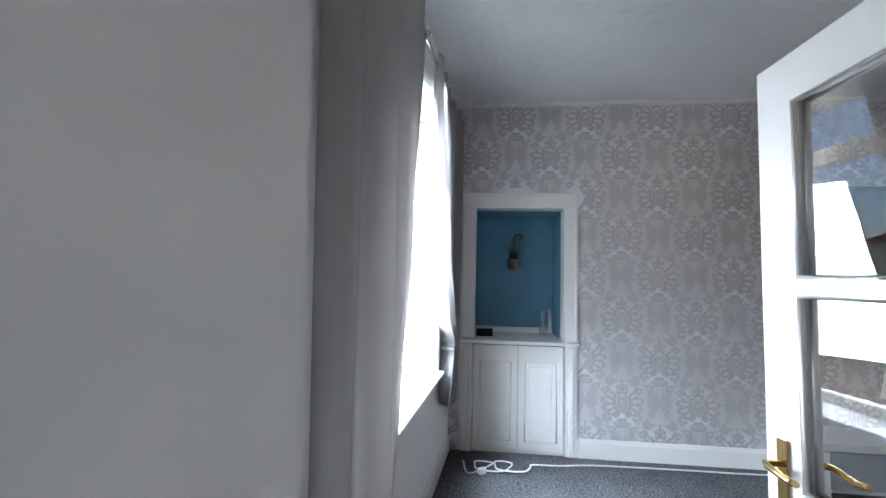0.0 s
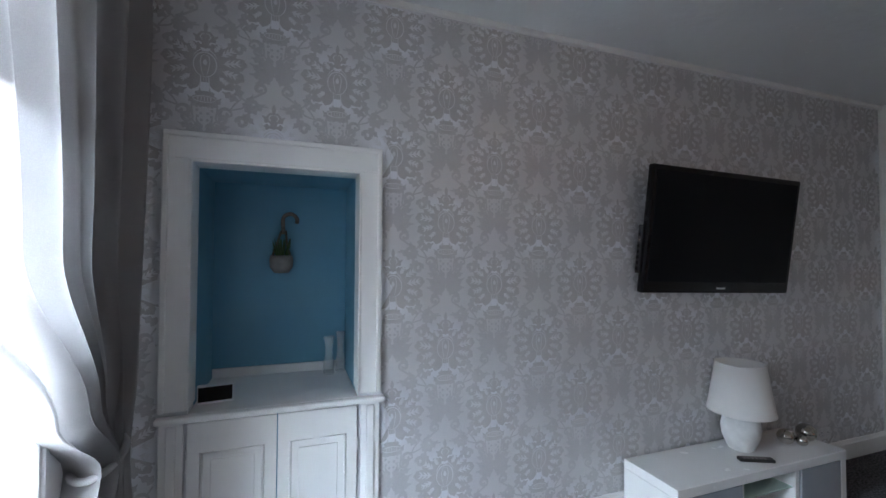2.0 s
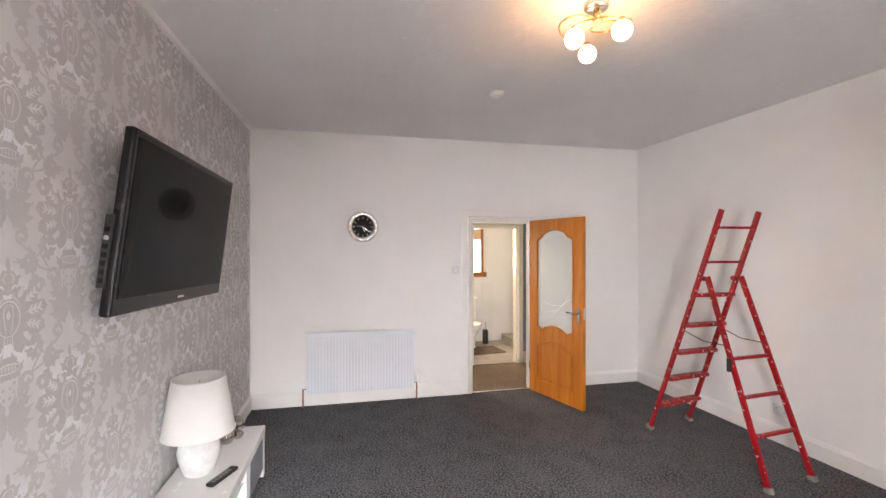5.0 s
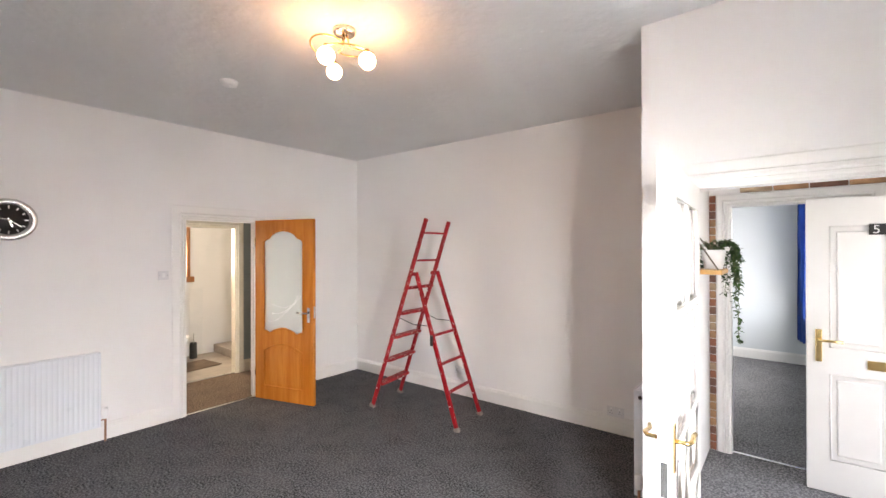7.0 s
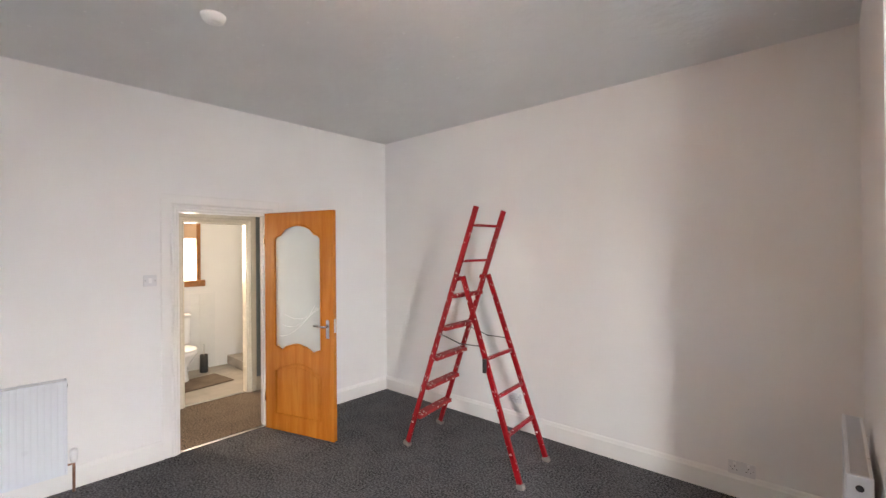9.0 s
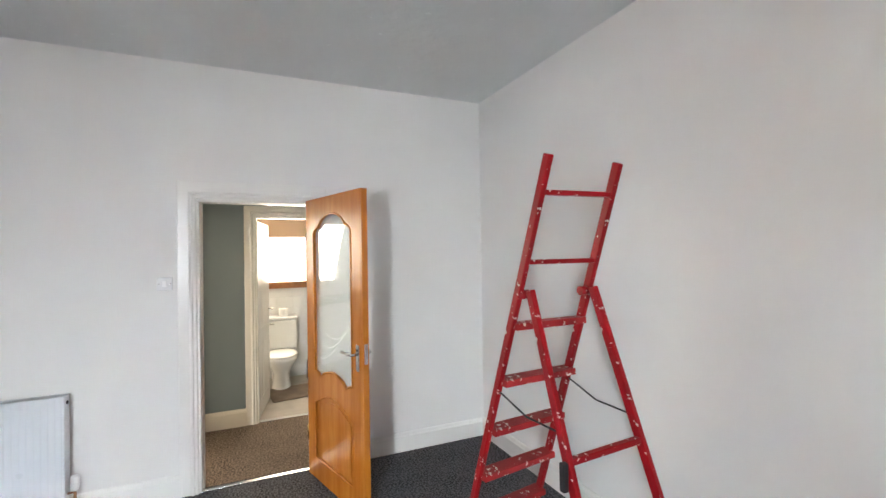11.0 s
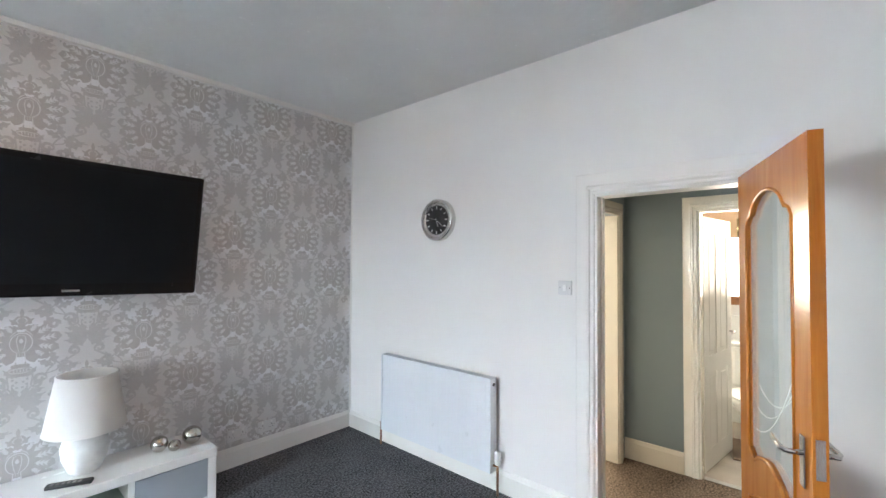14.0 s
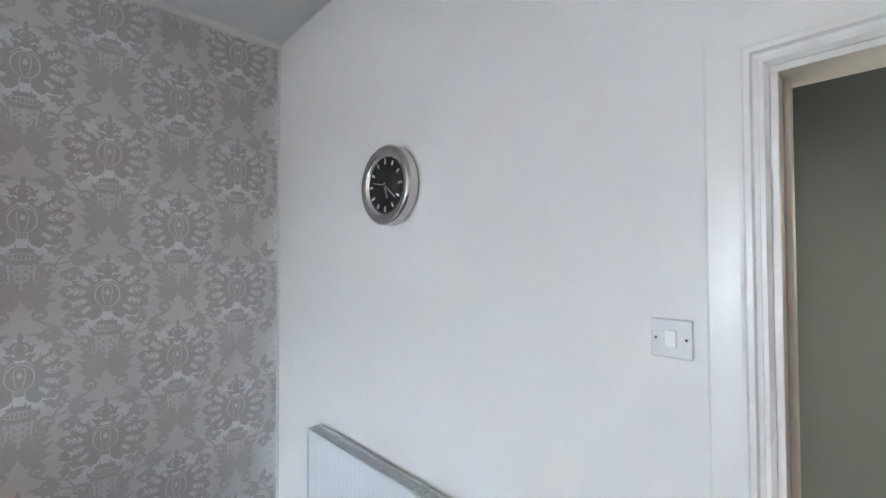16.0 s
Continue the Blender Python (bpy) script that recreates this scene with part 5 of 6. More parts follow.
box(bm, 0, 1.4, 0.002, 0.058, 0, 0.06, 0.004)
box(bm, 0, 1.4, 0.002, 0.058, 0.94, 1.0, 0.004)
part("window_frame", bm, TRIM, win)
solo("worktop", bm_box(7.10, QX1 - 0.002, 1.6, 4.45, 0.87, 0.91, 0.006), STONEGREY, "pale grey kitchen worktop under the window", "worktop")
for k in range(4):
    cu = thing("kitchen_unit", pose(7.14, 1.62 + 0.7 * k, 0), "white kitchen base unit", "cabinet", "kitchen base units")
    part("body", bm_box(0.02, 0.57, 0, 0.69, 0.1, 0.868), UNITW, cu)
    part("door", bm_box(0, 0.018, 0.004, 0.686, 0.12, 0.86, 0.003), UNITW, cu)
    part("plinth", bm_box(0.06, 0.57, 0, 0.69, 0, 0.099), UNITW, cu)
sk = thing("kitchen_sink", pose(7.38, 2.9, 0.91), "stainless steel sink with a tall curved tap", "sink")
part("rim", bm_box(-0.22, 0.22, -0.4, 0.4, 0, 0.012, 0.004), CHROME, sk)
# flat black sheet on the rim, painting the shade of a hollow bowl
part("bowl", bm_box(-0.16, 0.16, -0.05, 0.34, 0.0122, 0.014, 0.0005), MATTBLACK, sk)
part("tap", tube(bmesh.new(), [(0.2, 0.1, 0.0), (0.2, 0.1, 0.25)] + [(0.11 + 0.09 * math.cos(a), 0.1, 0.25 + 0.09 * math.sin(a)) for a in np.linspace(0.2, math.pi, 9)] + [(0.02, 0.1, 0.2)], 0.013, 10), CHROME, sk)
wc = thing("wall_cabinet", pose(7.40, 1.56, 1.42), "light brown wooden kitchen wall cabinet", "cabinet")
part("body", bm_box(0.02, 0.31, 0, 0.60, 0, 0.72), PINE, wc)
part("door", bm_box(0, 0.018, 0.003, 0.597, 0.003, 0.717, 0.003), PINE, wc)

# ---------------------------------------------------------------- porch
PYS = -1.25
setting("floor_porch", bm_box(-0.75, 0.96, PYS - 0.1, YV - 0.1, -0.1, 0.003), GREYCARPET, "grey porch carpet", "floor")
setting("ceiling_porch", bm_box(-0.9, 0.96, PYS - 0.1, YV - 0.1, 2.42, 2.5), CEIL, "white porch ceiling", "ceiling")
OX0, OX1 = 0.03, 0.81
setting("wall_porch_south", wall_bm(-0.75, XV, 0, H, 0.10, [(OX0, OX1, 0, 2.0)]), WALL, "porch wall round the bedroom doorway", "wall", pose(0, PYS - 0.1, 0))
bm = bmesh.new()
casing(bm, OX1 - OX0, 2.0, 0.085, 0.02, 0.10)
for a, b in ((-0.001, 0.014), (OX1 - OX0 - 0.014, OX1 - OX0 + 0.001)):
    box(bm, a, b, -0.003, 0.103, 0, 2.0, 0.002)
setting("trim_bedroom_door", bm, TRIM, "white door architrave", "trim", pose(OX1, PYS, 0, 0, 0, 180))
setting("trim_bedroom_threshold", bm_box(OX0 + 0.015, OX1 - 0.015, PYS - 0.06, PYS - 0.03, 0.003, 0.011, 0.002), CHROME, "metal carpet strip", "trim")
# brick-effect facing on the porch wall, piece by piece
BR = [mat("brick face %s" % n, c, 0.85, vary=0.2, scale=14, bump=0.6, bscale=60) for n, c in
      (("red", (0.36, 0.14, 0.08)), ("tan", (0.46, 0.26, 0.14)), ("buff", (0.50, 0.36, 0.24)), ("dark", (0.22, 0.11, 0.08)))]
brick_wall = tagged(new("brick_facing"), "multicoloured brick slip facing above the doorway", "bricks", kind="structure")
brick_wall.matrix_basis = pose(0, 0, 0)
bmeshes = []
for k, bmx in enumerate(BR):
    d = bpy.data.meshes.new("brick")
    b = bm_box(0.003, 0.207, 0, 0.012, 0.003, 0.062, 0.003)
    b.to_mesh(d)
    b.free()
    d.materials.append(bmx)
    bmeshes.append(d)
rnd = random.Random(11)
for j in range(5):
    for i in range(7):
        x = -0.52 + 0.21 * i + 0.1 * (j % 2)
        if x > 0.735:
            continue
        br = new("brick", rnd.choice(bmeshes))
        br.parent = brick_wall
        br.matrix_basis = pose(x, PYS + rnd.uniform(0, 0.003), 2.105 + 0.066 * j)
half = []
for d in bmeshes:
    e = d.copy()
    b = bm_box(0.003, 0.046, 0, 0.012, 0.003, 0.062, 0.003)
    b.to_mesh(e)
    b.free()
    half.append(e)
for j in range(32):
    br = new("brick", rnd.choice(half))
    br.parent = brick_wall
    br.matrix_basis = pose(0.899, PYS + rnd.uniform(0, 0.003), 0.006 + 0.0655 * j)
fd = thing("front_door", pose(-0.53, PYS + 0.16, 0.01, 0, 0, 3.0), "open white front door with brass handle and number plate", "door")
fd["kind"] = "structure"
lf = panel_leaf("leaf", 0.88, 1.99, 0.045, [(0.12, 0.40, [(0.22, 0.80), (0.98, 1.80)]), (0.48, 0.76, [(0.22, 0.80), (0.98, 1.80)])], TRIM, fd, pose(0, 0, 0))
hb = part("handle", bm_box(0.80, 0.835, 0.045, 0.053, 0.88, 1.10, 0.003), BRASS, lf, "brass lever handle")
part("lever", tube(bmesh.new(), [(0.818, 0.045, 1.03), (0.818, 0.09, 1.03), (0.70, 0.095, 1.03)], 0.009, 8), BRASS, hb)
np_ = part("number_plate", bm_box(0.43, 0.57, 0.045, 0.052, 1.74, 1.81, 0.003), MATTBLACK, lf, "dark number plate")
cu = bpy.data.curves.new("number", "FONT")
cu.body, cu.size, cu.extrude = "5", 0.075, 0.001
fo = new("number", cu)
fo.data.materials.append(PLASTIC)
fo.parent = np_
fo.matrix_basis = pose(0.555, 0.0535, 1.75, 90, 0, 180)
part("letter_plate", bm_box(0.30, 0.58, 0.045, 0.052, 0.86, 0.92, 0.003), BRASS, lf)
ps = thing("plant_shelf", pose(XV - 0.131, 0.02, 1.545), "small pine shelf hung on cords on the brick wall", "shelf")
part("board", bm_box(-0.23, 0, -0.16, 0.14, -0.025, 0.0, 0.003), PINE, ps)
bm = bmesh.new()
for y in (-0.14, 0.12):
    tube(bm, [(-0.21, y, 0), (-0.02, y * 0.3, 0.30)], 0.004, 6)
    tube(bm, [(-0.02, y, 0), (-0.02, y * 0.3, 0.30)], 0.004, 6)
part("cord", bm, ROPE, ps)
pp = thing("trailing_plant", pose(XV - 0.30, -0.03, 1.545), "white pot with a green trailing plant on the shelf", "plant")
part("pot", lathe(bmesh.new(), [(0, 0), (0.045, 0), (0.06, 0.09), (0.062, 0.11), (0.055, 0.11), (0.05, 0.09), (0, 0.085)], 20), PLASTIC, pp)
rnd = random.Random(4)
bm, lv = bmesh.new(), bmesh.new()
for k in range(15):
    a = math.pi * (0.95 + 0.02 * k) if k in (3, 8) else rnd.uniform(math.pi * 0.75, math.pi * 1.75)
    ln = 0.56 if k == 3 else 0.44 if k == 8 else rnd.choice((0.10, 0.16, 0.22, 0.30))
    p = [Vector((0.03 * math.cos(a), 0.03 * math.sin(a), 0.10)), Vector((0.07 * math.cos(a), 0.07 * math.sin(a), 0.16))]
    for s in np.linspace(0.15, 1, 8):
        p.append(Vector(((0.10 + 0.02 * s) * math.cos(a) + rnd.uniform(-1, 1) * 0.012, (0.10 + 0.03 * s) * math.sin(a) + rnd.uniform(-1, 1) * 0.012, 0.15 - ln * s)))
    tube(bm, p, 0.002, 4)
    for q in smooth(p, 3):
        for _ in range(2):
            d = Vector((rnd.uniform(-1, 1), rnd.uniform(-1, 1), rnd.uniform(-0.6, 0.5))).normalized()
            e = d.cross(Vector((0, 0, 1))).normalized()
            L, Wd = rnd.uniform(0.022, 0.036), rnd.uniform(0.008, 0.013)
            v = [lv.verts.new(x) for x in (q, q + d * L * 0.5 + e * Wd, q + d * L + Vector((0, 0, -0.006)), q + d * L * 0.5 - e * Wd)]
            lv.faces.new(v)
part("stems", bm, STEM, pp)
part("leaves", lv, LEAF, pp)

# ---------------------------------------------------------------- bedroom beyond the porch
setting("floor_bedroom", bm_box(-0.3, 3.2, -5.3, PYS - 0.1, -0.1, 0.002), GREYCARPET, "grey fitted bedroom carpet", "floor")
setting("ceiling_bedroom", bm_box(-0.7, 3.3, -5.3, PYS - 0.1, 2.75, 2.9), CEIL, "white bedroom ceiling", "ceiling")
setting("wall_bedroom_south", wall_bm(-3.3, 0.6, 0, 2.75, 0.1), mat("pale blue grey paint", (0.60, 0.64, 0.66), 0.6, vary=0.02, scale=2), "pale blue grey bedroom wall", "wall", pose(0, -5.05, 0, 0, 0, 180))
PB = MATS["pale blue grey paint"]
setting("wall_bedroom_west", wall_bm(-5.2, -1.35, 0, 2.75, 0.3, [(-4.55, -3.0, 0.75, 2.3)]), PB, "pale bedroom window wall", "wall", pose(0.17, 0, 0, 0, 0, 90))
setting("wall_bedroom_east", wall_bm(1.35, 5.2, 0, 2.75, 0.1), PB, "pale bedroom wall", "wall", pose(3.1, 0, 0, 0, 0, -90))
setting("wall_bedroom_north", wall_bm(-3.2, -XV, 0, 2.75, 0.08), PB, "pale bedroom wall", "wall", pose(0, -1.36, 0, 0, 0, 180) @ pose(0, 0, 0))
skirting("baseboard_bedroom", (3.1, -5.05), (0.17, -5.05), 0.15, side=-1)
skirting("baseboard_bedroom_west", (0.17, -5.05), (0.17, -1.4), 0.15, side=-1)
bc = lerp_table([(0.3, -4.35), (0.75, -4.40), (0.95, -4.62), (1.3, -4.35), (2.4, -4.05)])
curtain("curtain", lambda z: 4.93 * -1, bc, lambda s: 0.42, 2.42, 4, lambda z: 0.04, BLUECLOTH, "royal blue curtain gathered in a tie-back", 0.0, pose(0.28, 0, 0, 0, 0, 90), "bedroom curtains")
bp = thing("curtain_pole", pose(0.28, 0, 2.40), "dark curtain pole in the bedroom", "curtain pole")
part("rod", tube(bmesh.new(), [(0, -5.03, 0), (0, -2.6, 0)], 0.012, 8), MATTBLACK, bp)
for y in (-5.0, -2.7):
    part("bracket", tube(bmesh.new(), [(-0.11, y, 0), (0, y, 0)], 0.008, 6), MATTBLACK, bp)
solo("bedroom_sill", bm_box(0.02, 0.26, -4.57, -2.98, 0.72, 0.752, 0.006), TRIM, "white painted window board", "sill")

# ---------------------------------------------------------------- outside
setting("ground", bm_box(-400, 400, -400, 400, -0.5, -0.35), GRASS, "grass and earth running to the horizon", "ground")
setting("pavement_garden", bm_box(-5.6, -0.9, -4, 8, -0.36, -0.15), PAVING, "pale concrete garden path", "pavement")


def fence(y0, y1, x, h, material, label, gap=0.012, w=0.11):
    ob = thing("fence", pose(x, y0, -0.16), label, "fence", "garden fences")
    L = y1 - y0
    k = 0.0
    while k < L:
        part("slat", bm_box(-0.01, 0.01, k, min(L, k + w - gap), 0.0, h + 0.015 * math.sin(k * 37), 0.003), material, ob)
        k += w
    for z in (0.25, h - 0.22):
        part("rail", bm_box(0.011, 0.05, 0, L, z, z + 0.08, 0.003), material, ob)
    for y in np.arange(0, L + 0.1, 1.8):
        part("post", bm_box(-0.1, -0.011, y, y + 0.09, 0, h + 0.08, 0.004), material, ob)
    return ob


fence(0.5, 7.5, -3.2, 1.0, FENCE, "raw timber garden fence with close boards")
fence(1.0, 9.0, -5.0, 1.55, REDFENCE, "red brown stained fence with gaps between slats", 0.05, 0.12)


def house(m, w, d, h, roof, label, nwin):
    ob = thing("house", m, label, "house", "houses across the street")
    part("wall", bm_box(0, w, 0, d, 0, h), RENDERW, ob)
    bm = bmesh.new()
    o = 0.35
    a = [bm.verts.new(p) for p in ((-o, -o, h), (w + o, -o, h), (w + o, d + o, h), (-o, d + o, h), (w * 0.25, d / 2, h + roof), (w * 0.75, d / 2, h + roof))]
    for f in ((0, 1, 5, 4), (1, 2, 5), (2, 3, 4, 5), (3, 0, 4), (3, 2, 1, 0)):
        bm.faces.new([a[i] for i in f])
    rf = part("roof", bm, ROOF, ob)
    part("chimney", bm_box(w * 0.5 - 0.4, w * 0.5 + 0.4, d / 2 - 0.3, d / 2 + 0.3, h + roof - 0.6, h + roof + 0.9), SAND, rf)
    bm = bmesh.new()
    n = int(math.hypot(d / 2 + o, roof) / 0.3)
    for i in range(1, n):
        s = i / n
        y, z = -o + (d / 2 + o) * s, h + roof * s
        x0, x1 = -o + (w * 0.25 + o) * s, w + o - (w * 0.25 + o) * s
        tube(bm, [(x0, y - 0.02, z + 0.02), (x1, y - 0.02, z + 0.02)], 0.03, 4)
    part("tile_course", bm, ROOF, rf)
    for k in range(nwin):
        for z in (0.9, 3.3) if h > 4 else (0.9,):
            x = w * (k + 0.5) / nwin
            wd = part("window", bm_box(x - 0.55, x + 0.55, -0.03, 0.04, z, z + 1.2, 0.01), TRIM, ob)
            for sx in (-0.26, 0.26):
                part("pane", bm_box(x + sx - 0.22, x + sx + 0.22, -0.036, -0.028, z + 0.08, z + 1.12), SCREEN, wd)
    part("door", bm_box(w * 0.5 - 0.45, w * 0.5 + 0.45, -0.03, 0.04, 0, 2.0, 0.01), BROWNWOOD, ob)
    return ob


house(pose(-24, -4, -0.4, 0, 0, 90), 14, 8, 4.6, 2.6, "pale roughcast house with a red brown tiled roof", 3)
house(pose(-25, 13, -0.4, 0, 0, 90), 14, 8, 4.6, 2.6, "pale roughcast house with a red brown tiled roof", 3)
house(pose(-25, -21, -0.4, 0, 0, 90), 14, 8, 4.6, 2.6, "pale roughcast house with a red brown tiled roof", 3)
setting("road", bm_box(-16, -9.5, -120, 120, -0.36, -0.33), mat("asphalt", (0.06, 0.06, 0.06), 0.9, vary=0.15, scale=2, bump=0.5, bscale=80), "grey asphalt street", "road")


def tree(x, y, h, r, seed, label):
    rnd = random.Random(seed)
    ob = thing("tree", pose(x, y, -0.4), label, "tree", "street trees")
    bm = bmesh.new()
    tube(bm, [(0, 0, 0), (0.05, 0.03, h * 0.3), (0.0, 0.1, h * 0.55), (0.1, 0.1, h * 0.8)], [0.28, 0.22, 0.15, 0.05], 10)
    tips = []
    for k in range(16):
        a, z = rnd.uniform(0, 6.28), rnd.uniform(0.35, 0.75) * h
        q = Vector((math.cos(a) * r * rnd.uniform(0.4, 0.85), math.sin(a) * r * rnd.uniform(0.4, 0.85), z + rnd.uniform(0.1, 0.3) * h))
        tube(bm, [(0.03, 0.07, z), (q.x * 0.5, q.y * 0.5, (z + q.z) / 2 - 0.1), q], [0.09, 0.06, 0.02], 6)
        tips.append(q)
    part("trunk", bm, BARK, ob)
    lv = bmesh.new()
    for k in range(9000):
        c = rnd.choice(tips)
        d = Vector((rnd.gauss(0, 1), rnd.gauss(0, 1), rnd.gauss(0, 0.8))) * r * 0.22
        q = c + d
        a = Vector((rnd.uniform(-1, 1), rnd.uniform(-1, 1), rnd.uniform(-1, 1))).normalized()
        b = a.orthogonal().normalized()
        s = rnd.uniform(0.06, 0.15)
        lv.faces.new([lv.verts.new(p) for p in (q, q + a * s + b * s * 0.5, q + a * 2 * s, q + a * s - b * s * 0.5)])
    part("crown", lv, LEAF, ob)
    return ob


tree(-36, 2, 11, 4.2, 1, "broad leafy street tree")
tree(-34, 22, 10, 4.0, 2, "broad leafy street tree")
tree(-37, -16, 12, 4.6, 3, "broad leafy street tree")
bn = thing("wheelie_bin", pose(-2.6, 2.6, -0.15, 0, 0, 20), "dark wheelie bin standing on the path", "bin")
part("body", prism(bmesh.new(), [(-0.24, -0.28), (0.24, -0.28), (0.27, 0.3), (-0.27, 0.3)], 0.08, 0.95, None, 0.02), BIN, bn)
part("lid", bm_box(-0.29, 0.29, -0.33, 0.34, 0.952, 1.01, 0.02), BIN, bn)
for x in (-0.26, 0.26):
    part("wheel", tube(bmesh.new(), [(x - 0.025, 0.28, 0.1), (x + 0.025, 0.28, 0.1)], 0.1, 16), MATTBLACK, bn)
ds = thing("satellite_dish", WM @ pose(wu(1.5), 1.0, 2.75), "grey satellite dish on an arm outside the window", "satellite dish")
bm = bmesh.new()
lathe(bm, [(0, -0.06), (0.12, -0.05), (0.24, -0.015), (0.3, 0.02), (0.295, 0.024), (0.23, -0.008), (0.12, -0.042), (0, -0.052)], 32, m=pose(0, 0, 0, -70))
part("dish", bm, mat("grey dish paint", (0.35, 0.36, 0.38), 0.5), ds)
part("arm", tube(bmesh.new(), [(0, 0.03, 0), (0, -0.2, -0.05), (0, -0.555, -0.05)], 0.018, 8), CHROME, ds)
# unseen slab added above the ceilings, closing every room off from the sky
setting("wall_unseen_cover", bm_box(-1.2, 8.1, -5.6, 4.8, H + 0.16, H + 0.35), RENDERW, "unseen roughcast slab covering all the rooms", "wall")

# ---------------------------------------------------------------- damask print on the north wall
def leaf2(bm, c, ang, L, W, lobes, y, n=14):
    """A flat lobed leaf from c along ang (0 is up) in xz."""
    def pt(s, side):
        w = W * math.sin(math.pi * min(1, s ** 0.75)) * (1 + 0.35 * math.cos(2 * math.pi * lobes * s)) if s < 1 else 0
        a, b = side * w, s * L
        return (c[0] + a * math.cos(ang) + b * math.sin(ang), y, c[1] - a * math.sin(ang) + b * math.cos(ang))
    vs = [(bm.verts.new(pt(i / n, -1)), bm.verts.new(pt(i / n, 1))) for i in range(1, n)]
    tip, root = bm.verts.new(pt(1, 0)), bm.verts.new(pt(0, 0))
    bm.faces.new((root, vs[0][1], vs[0][0]))
    for (a, b), (d, e) in zip(vs, vs[1:]):
        bm.faces.new((a, b, e, d))
    bm.faces.new((vs[-1][0], vs[-1][1], tip))


def ribbon(bm, pts, w, y):
    P = [Vector((p[0], 0, p[1])) for p in pts]
    k = len(P)
    prev = None
    for i, p in enumerate(P):
        d = (P[min(k - 1, i + 1)] - P[max(0, i - 1)]).normalized()
        nrm = Vector((-d.z, 0, d.x))
        t = i / (k - 1)
        ww = w * (0.35 + 0.65 * math.sin(math.pi * min(1, t * 0.9 + 0.1)))
        yy = y - 0.00002 * i
        cur = (bm.verts.new((p.x + nrm.x * ww, yy, p.z + nrm.z * ww)), bm.verts.new((p.x - nrm.x * ww, yy, p.z - nrm.z * ww)))
        if prev:
            bm.faces.new((prev[0], prev[1], cur[1], cur[0]))
        prev = cur


def scroll(c, r, turns, start, hand, tail=None):
    out = []
    n = 18
    for i in range(n):
        t = i / (n - 1)
        a = start + hand * turns * 2 * math.pi * t
        rr = r * (0.25 + 0.75 * t)
        out.append((c[0] + rr * math.cos(a), c[1] + rr * math.sin(a)))
    return out + list(tail or ())


def saw(t):
    t = t % 1.0
    return t / 0.7 if t < 0.7 else (1 - t) / 0.3


def motif_dark():
    bm = bmesh.new()
    y = -0.0032
    lobes = ((0.52, 0.118), (0.92, 0.152), (1.36, 0.166), (1.80, 0.158), (2.22, 0.140), (2.62, 0.116))

    def reach(th):
        """The outline of the fan: rounded acanthus lobes with small teeth."""
        best = 0.066
        for c, R in lobes:
            q = abs(th - c) / 0.27
            if q < 1.3:
                best = max(best, R * (1 - 0.28 * q * q) * (1 - 0.045 * (1 - saw((th - c) * 6.0 + 0.35))))
        return best

    # fan of leaves, one half each side
    for sg in (-1, 1):
        n = 150
        c = bm.verts.new((0, y, -0.02))
        prev = None
        for i in range(n + 1):
            th = math.pi * i / n
            r = reach(th)
            v = bm.verts.new((sg * r * math.sin(th), y, -0.02 + r * math.cos(th)))
            if prev:
                bm.faces.new((c, prev, v) if sg > 0 else (c, v, prev))
            prev = v
    # crown above the fan
    leaf2(bm, (0, 0.055), 0, 0.115, 0.024, 2, y - 0.0003, 20)
    for sg in (-1, 1):
        leaf2(bm, (0.006 * sg, 0.085), sg * 0.95, 0.052, 0.014, 2, y - 0.0004 - 0.0001 * (sg > 0), 16)
        leaf2(bm, (0.005 * sg, 0.065), sg * 1.5, 0.048, 0.011, 2, y - 0.0006 - 0.0001 * (sg > 0), 16)
    # foot
    for k, (z, a, b) in enumerate(((-0.135, 0.036, 0.012), (-0.158, 0.048, 0.016), (-0.180, 0.030, 0.010))):
        vs = [bm.verts.new((a * math.cos(q), y - 0.0003 - 0.0001 * k, z + b * math.sin(q))) for q in np.linspace(0, 2 * math.pi, 21)[:-1]]
        bm.faces.new(vs)
    return bm


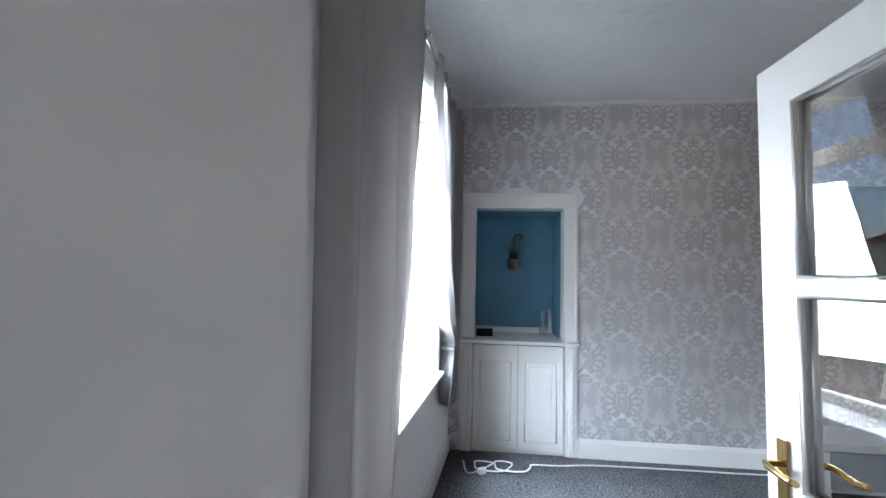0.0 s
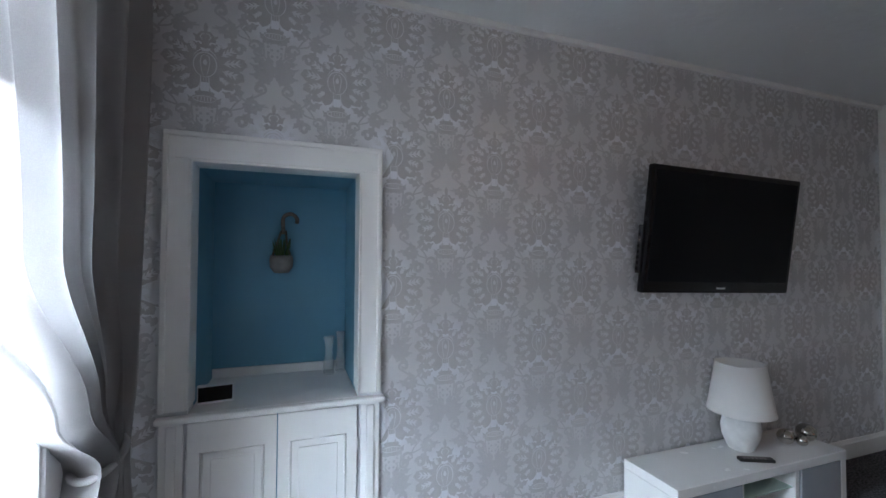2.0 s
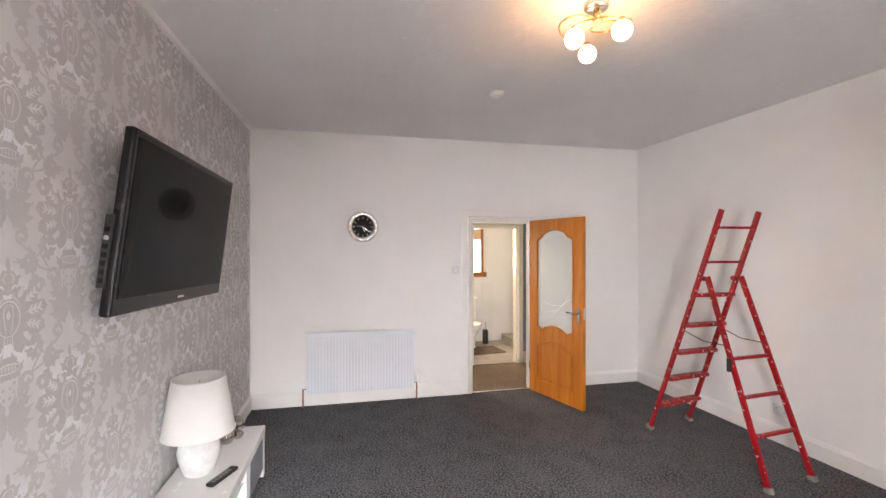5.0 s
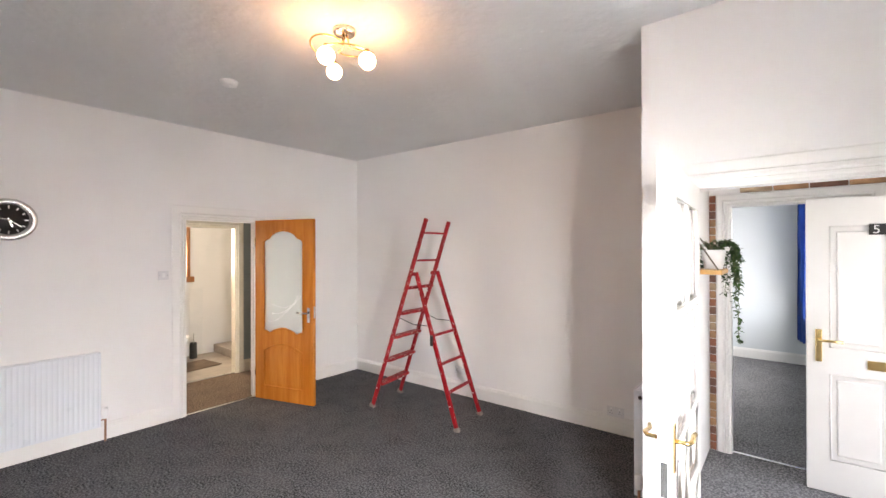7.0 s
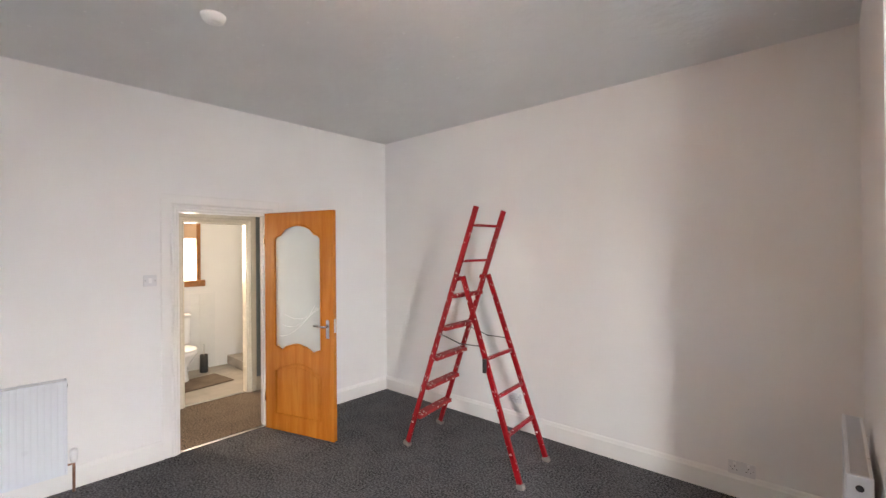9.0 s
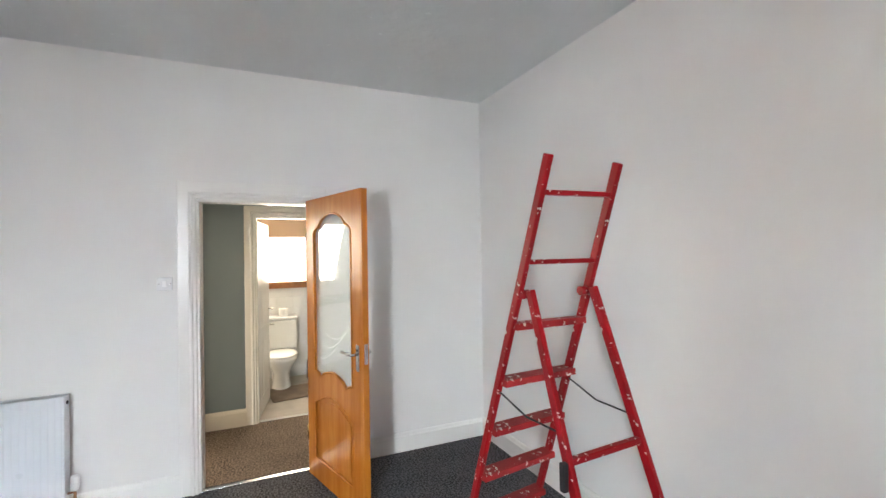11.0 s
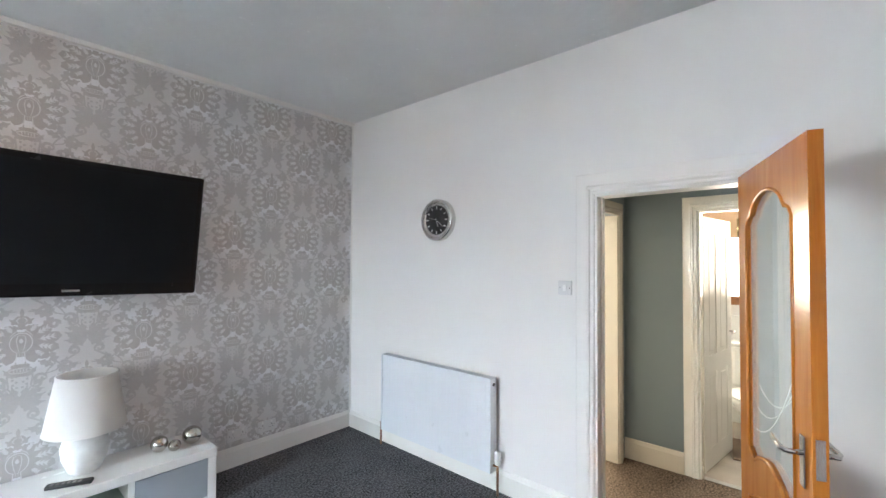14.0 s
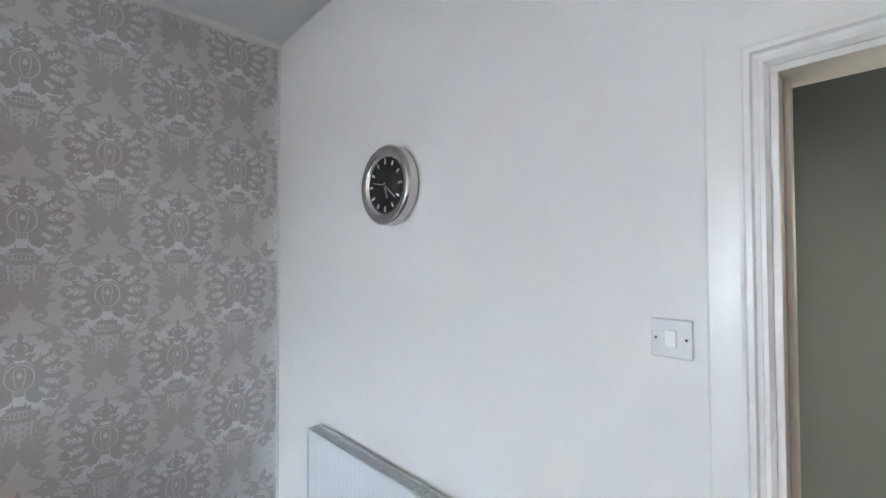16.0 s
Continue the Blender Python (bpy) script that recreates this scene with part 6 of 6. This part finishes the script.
def motif_pale():
    bm = bmesh.new()
    y = -0.0050
    # outline of the bud, its petals and the fluted stem
    ribbon(bm, [(0.043 * math.sin(a), -0.012 - 0.052 * math.cos(a)) for a in np.linspace(0, 2 * math.pi, 30)], 0.0026, y)
    for sg in (-1, 1):
        e = 0.0001 * (sg > 0)
        ribbon(bm, [(sg * 0.002, 0.030), (sg * 0.014, 0.024), (sg * 0.018, 0.0), (sg * 0.012, -0.04), (sg * 0.006, -0.058)], 0.0018, y - 0.0006 - e)
        ribbon(bm, [(sg * 0.004, 0.052), (sg * 0.018, 0.050), (sg * 0.034, 0.036), (sg * 0.044, 0.018)], 0.0022, y - 0.0009 - e)
        ribbon(bm, [(sg * (0.015 + 0.010 * t * t), -0.062 - 0.070 * t) for t in np.linspace(0, 1, 8)], 0.0022, y - 0.0002 - e)
        ribbon(bm, [(sg * 0.005, -0.068), (sg * 0.006, -0.128)], 0.0014, y - 0.0012 - e)
        ribbon(bm, [(sg * 0.012, 0.092), (sg * 0.020, 0.105), (sg * 0.013, 0.118), (sg * 0.002, 0.120)], 0.0024, y - 0.0003 - e)
        leaf2(bm, (sg * 0.008, 0.128), sg * 0.5, 0.022, 0.004, 0, y - 0.0003 - e, 8)
        for k, (a0, r0, L) in enumerate(((0.55, 0.066, 0.050), (0.95, 0.072, 0.076), (1.40, 0.066, 0.086), (1.86, 0.066, 0.074), (2.28, 0.070, 0.052))):
            bx, bz = r0 * math.sin(a0) * sg, -0.012 + r0 * math.cos(a0)
            leaf2(bm, (bx, bz), sg * a0, L * 0.9, 0.0032, 0, y - 0.0004 - 0.0001 * k - e, 8)
            for q in (0.12, 0.34, 0.58):
                for h in (-1, 1):
                    px, pz = bx + math.sin(a0) * sg * L * q, bz + math.cos(a0) * L * q
                    leaf2(bm, (px, pz), sg * (a0 + h * 0.65), L * 0.34, 0.0029, 0, y - 0.0011 - 0.0001 * k - e - 0.00005 * h, 6)
    leaf2(bm, (0, -0.015), 0, 0.028, 0.006, 0, y - 0.0002, 8)
    for k, (z, a, b) in enumerate(((-0.158, 0.043, 0.013),)):
        ribbon(bm, [(a * math.cos(q), z + b * math.sin(q)) for q in np.linspace(0, 2 * math.pi, 20)], 0.002, y - 0.0002)
    for k in range(5):
        ribbon(bm, [(-0.024 + 0.012 * k, -0.150), (-0.024 + 0.012 * k, -0.166)], 0.0035, y - 0.0008)
    return bm


def motif_faint():
    bm = bmesh.new()
    y = -0.0003
    for sg in (-1, 1):
        e = 0.0003 * (sg > 0)
        S = lambda pts: [(sg * a, b) for a, b in pts]
        ribbon(bm, S(scroll((0.080, -0.225), 0.030, 1.15, 0.9, -1, [(0.045, -0.265), (0.02, -0.300)])), 0.0092, y - e)
        ribbon(bm, S(scroll((0.150, -0.255), 0.028, 1.15, 2.2, 1, [(0.175, -0.215), (0.215, -0.175), (0.262, -0.170)])), 0.0092, y - 0.0001 - e)
        ribbon(bm, S(scroll((0.225, -0.090), 0.026, 1.1, 0.2, -1, [(0.190, -0.140), (0.150, -0.190), (0.10, -0.205)])), 0.0088, y - 0.0002 - e)
        ribbon(bm, S(scroll((0.218, 0.085), 0.024, 1.1, 5.4, 1, [(0.235, 0.135), (0.270, 0.155)])), 0.0085, y - 0.0001 - e)
        ribbon(bm, S(scroll((0.095, 0.165), 0.026, 1.1, 3.6, 1, [(0.135, 0.190), (0.165, 0.160), (0.190, 0.120)])), 0.0085, y - 0.0002 - e)
        for k, (cx, cz, an, L, W) in enumerate(((0.165, -0.205, 0.35, 0.085, 0.015), (0.170, -0.205, 1.05, 0.085, 0.015), (0.155, -0.215, 2.3, 0.060, 0.012), (0.025, -0.205, 0.7, 0.060, 0.011), (0.03, -0.30, 1.3, 0.070, 0.012), (0.14, 0.185, 0.3, 0.075, 0.013), (0.15, 0.175, 1.1, 0.070, 0.013), (0.255, 0.150, 0.2, 0.060, 0.012))):
            leaf2(bm, (cx * sg, cz), sg * an, L * 1.1, W * 1.35, 3, y - 0.0006 - 0.0001 * k - e, 18)
        for k, (an, L) in enumerate(((0.22, 0.12), (0.62, 0.125), (1.05, 0.12), (1.5, 0.105), (2.0, 0.085))):
            leaf2(bm, (0.006 * sg, -0.365), sg * an, L, 0.019, 3, y - 0.0018 - 0.0001 * k - 2 * e, 18)
        for k, (cx, cz) in enumerate(((0.012, -0.205), (0.026, -0.222), (0.010, -0.236), (0.024, -0.250), (0.008, -0.266))):
            leaf2(bm, (sg * cx, cz), sg * 0.6, 0.014, 0.005, 0, y - 0.0001 * k - e, 6)
    return bm


def print_layer(name, make, material, grow=1.0):
    src = make()
    tmp = bpy.data.meshes.new("motif")
    src.to_mesh(tmp)
    src.free()
    n = len(tmp.vertices)
    co = np.empty(n * 3)
    tmp.vertices.foreach_get("co", co)
    co = co.reshape(-1, 3) * np.array((grow, 1, grow))
    polys = [tuple(p.vertices) for p in tmp.polygons]
    bpy.data.meshes.remove(tmp)
    verts, faces = [], []
    for i in range(-6, 16):
        for j in range(-5, 8):
            if (i + j) % 2:
                continue
            cx, cz = MX + DX * i, MZ - DZ * j
            v = co + np.array((cx, 0, cz))
            for p in polys:
                q = v[list(p)]
                mx, mz = q[:, 0], q[:, 2]
                if mx.min() < -0.30 or mx.max() > XE - 0.013 or mz.min() < 0.0 or mz.max() > H - 0.033:
                    continue
                if mx.max() > -0.155 and mx.min() < 0.797 and mz.min() < 2.108:
                    continue
                k = len(verts)
                verts.extend(map(tuple, q))
                faces.append(tuple(range(k, k + len(p))))
    d = bpy.data.meshes.new(name)
    d.from_pydata(verts, [], faces)
    d.materials.append(material)
    ob = new(name, d)
    ob.parent = wall_north
    return tagged(ob, kind="stuff")


print_layer("damask_scrolls", motif_faint, PRINT2)
print_layer("damask_flowers", motif_dark, PRINT, 1.06)
print_layer("damask_lines", motif_pale, PRINTL, 1.06)
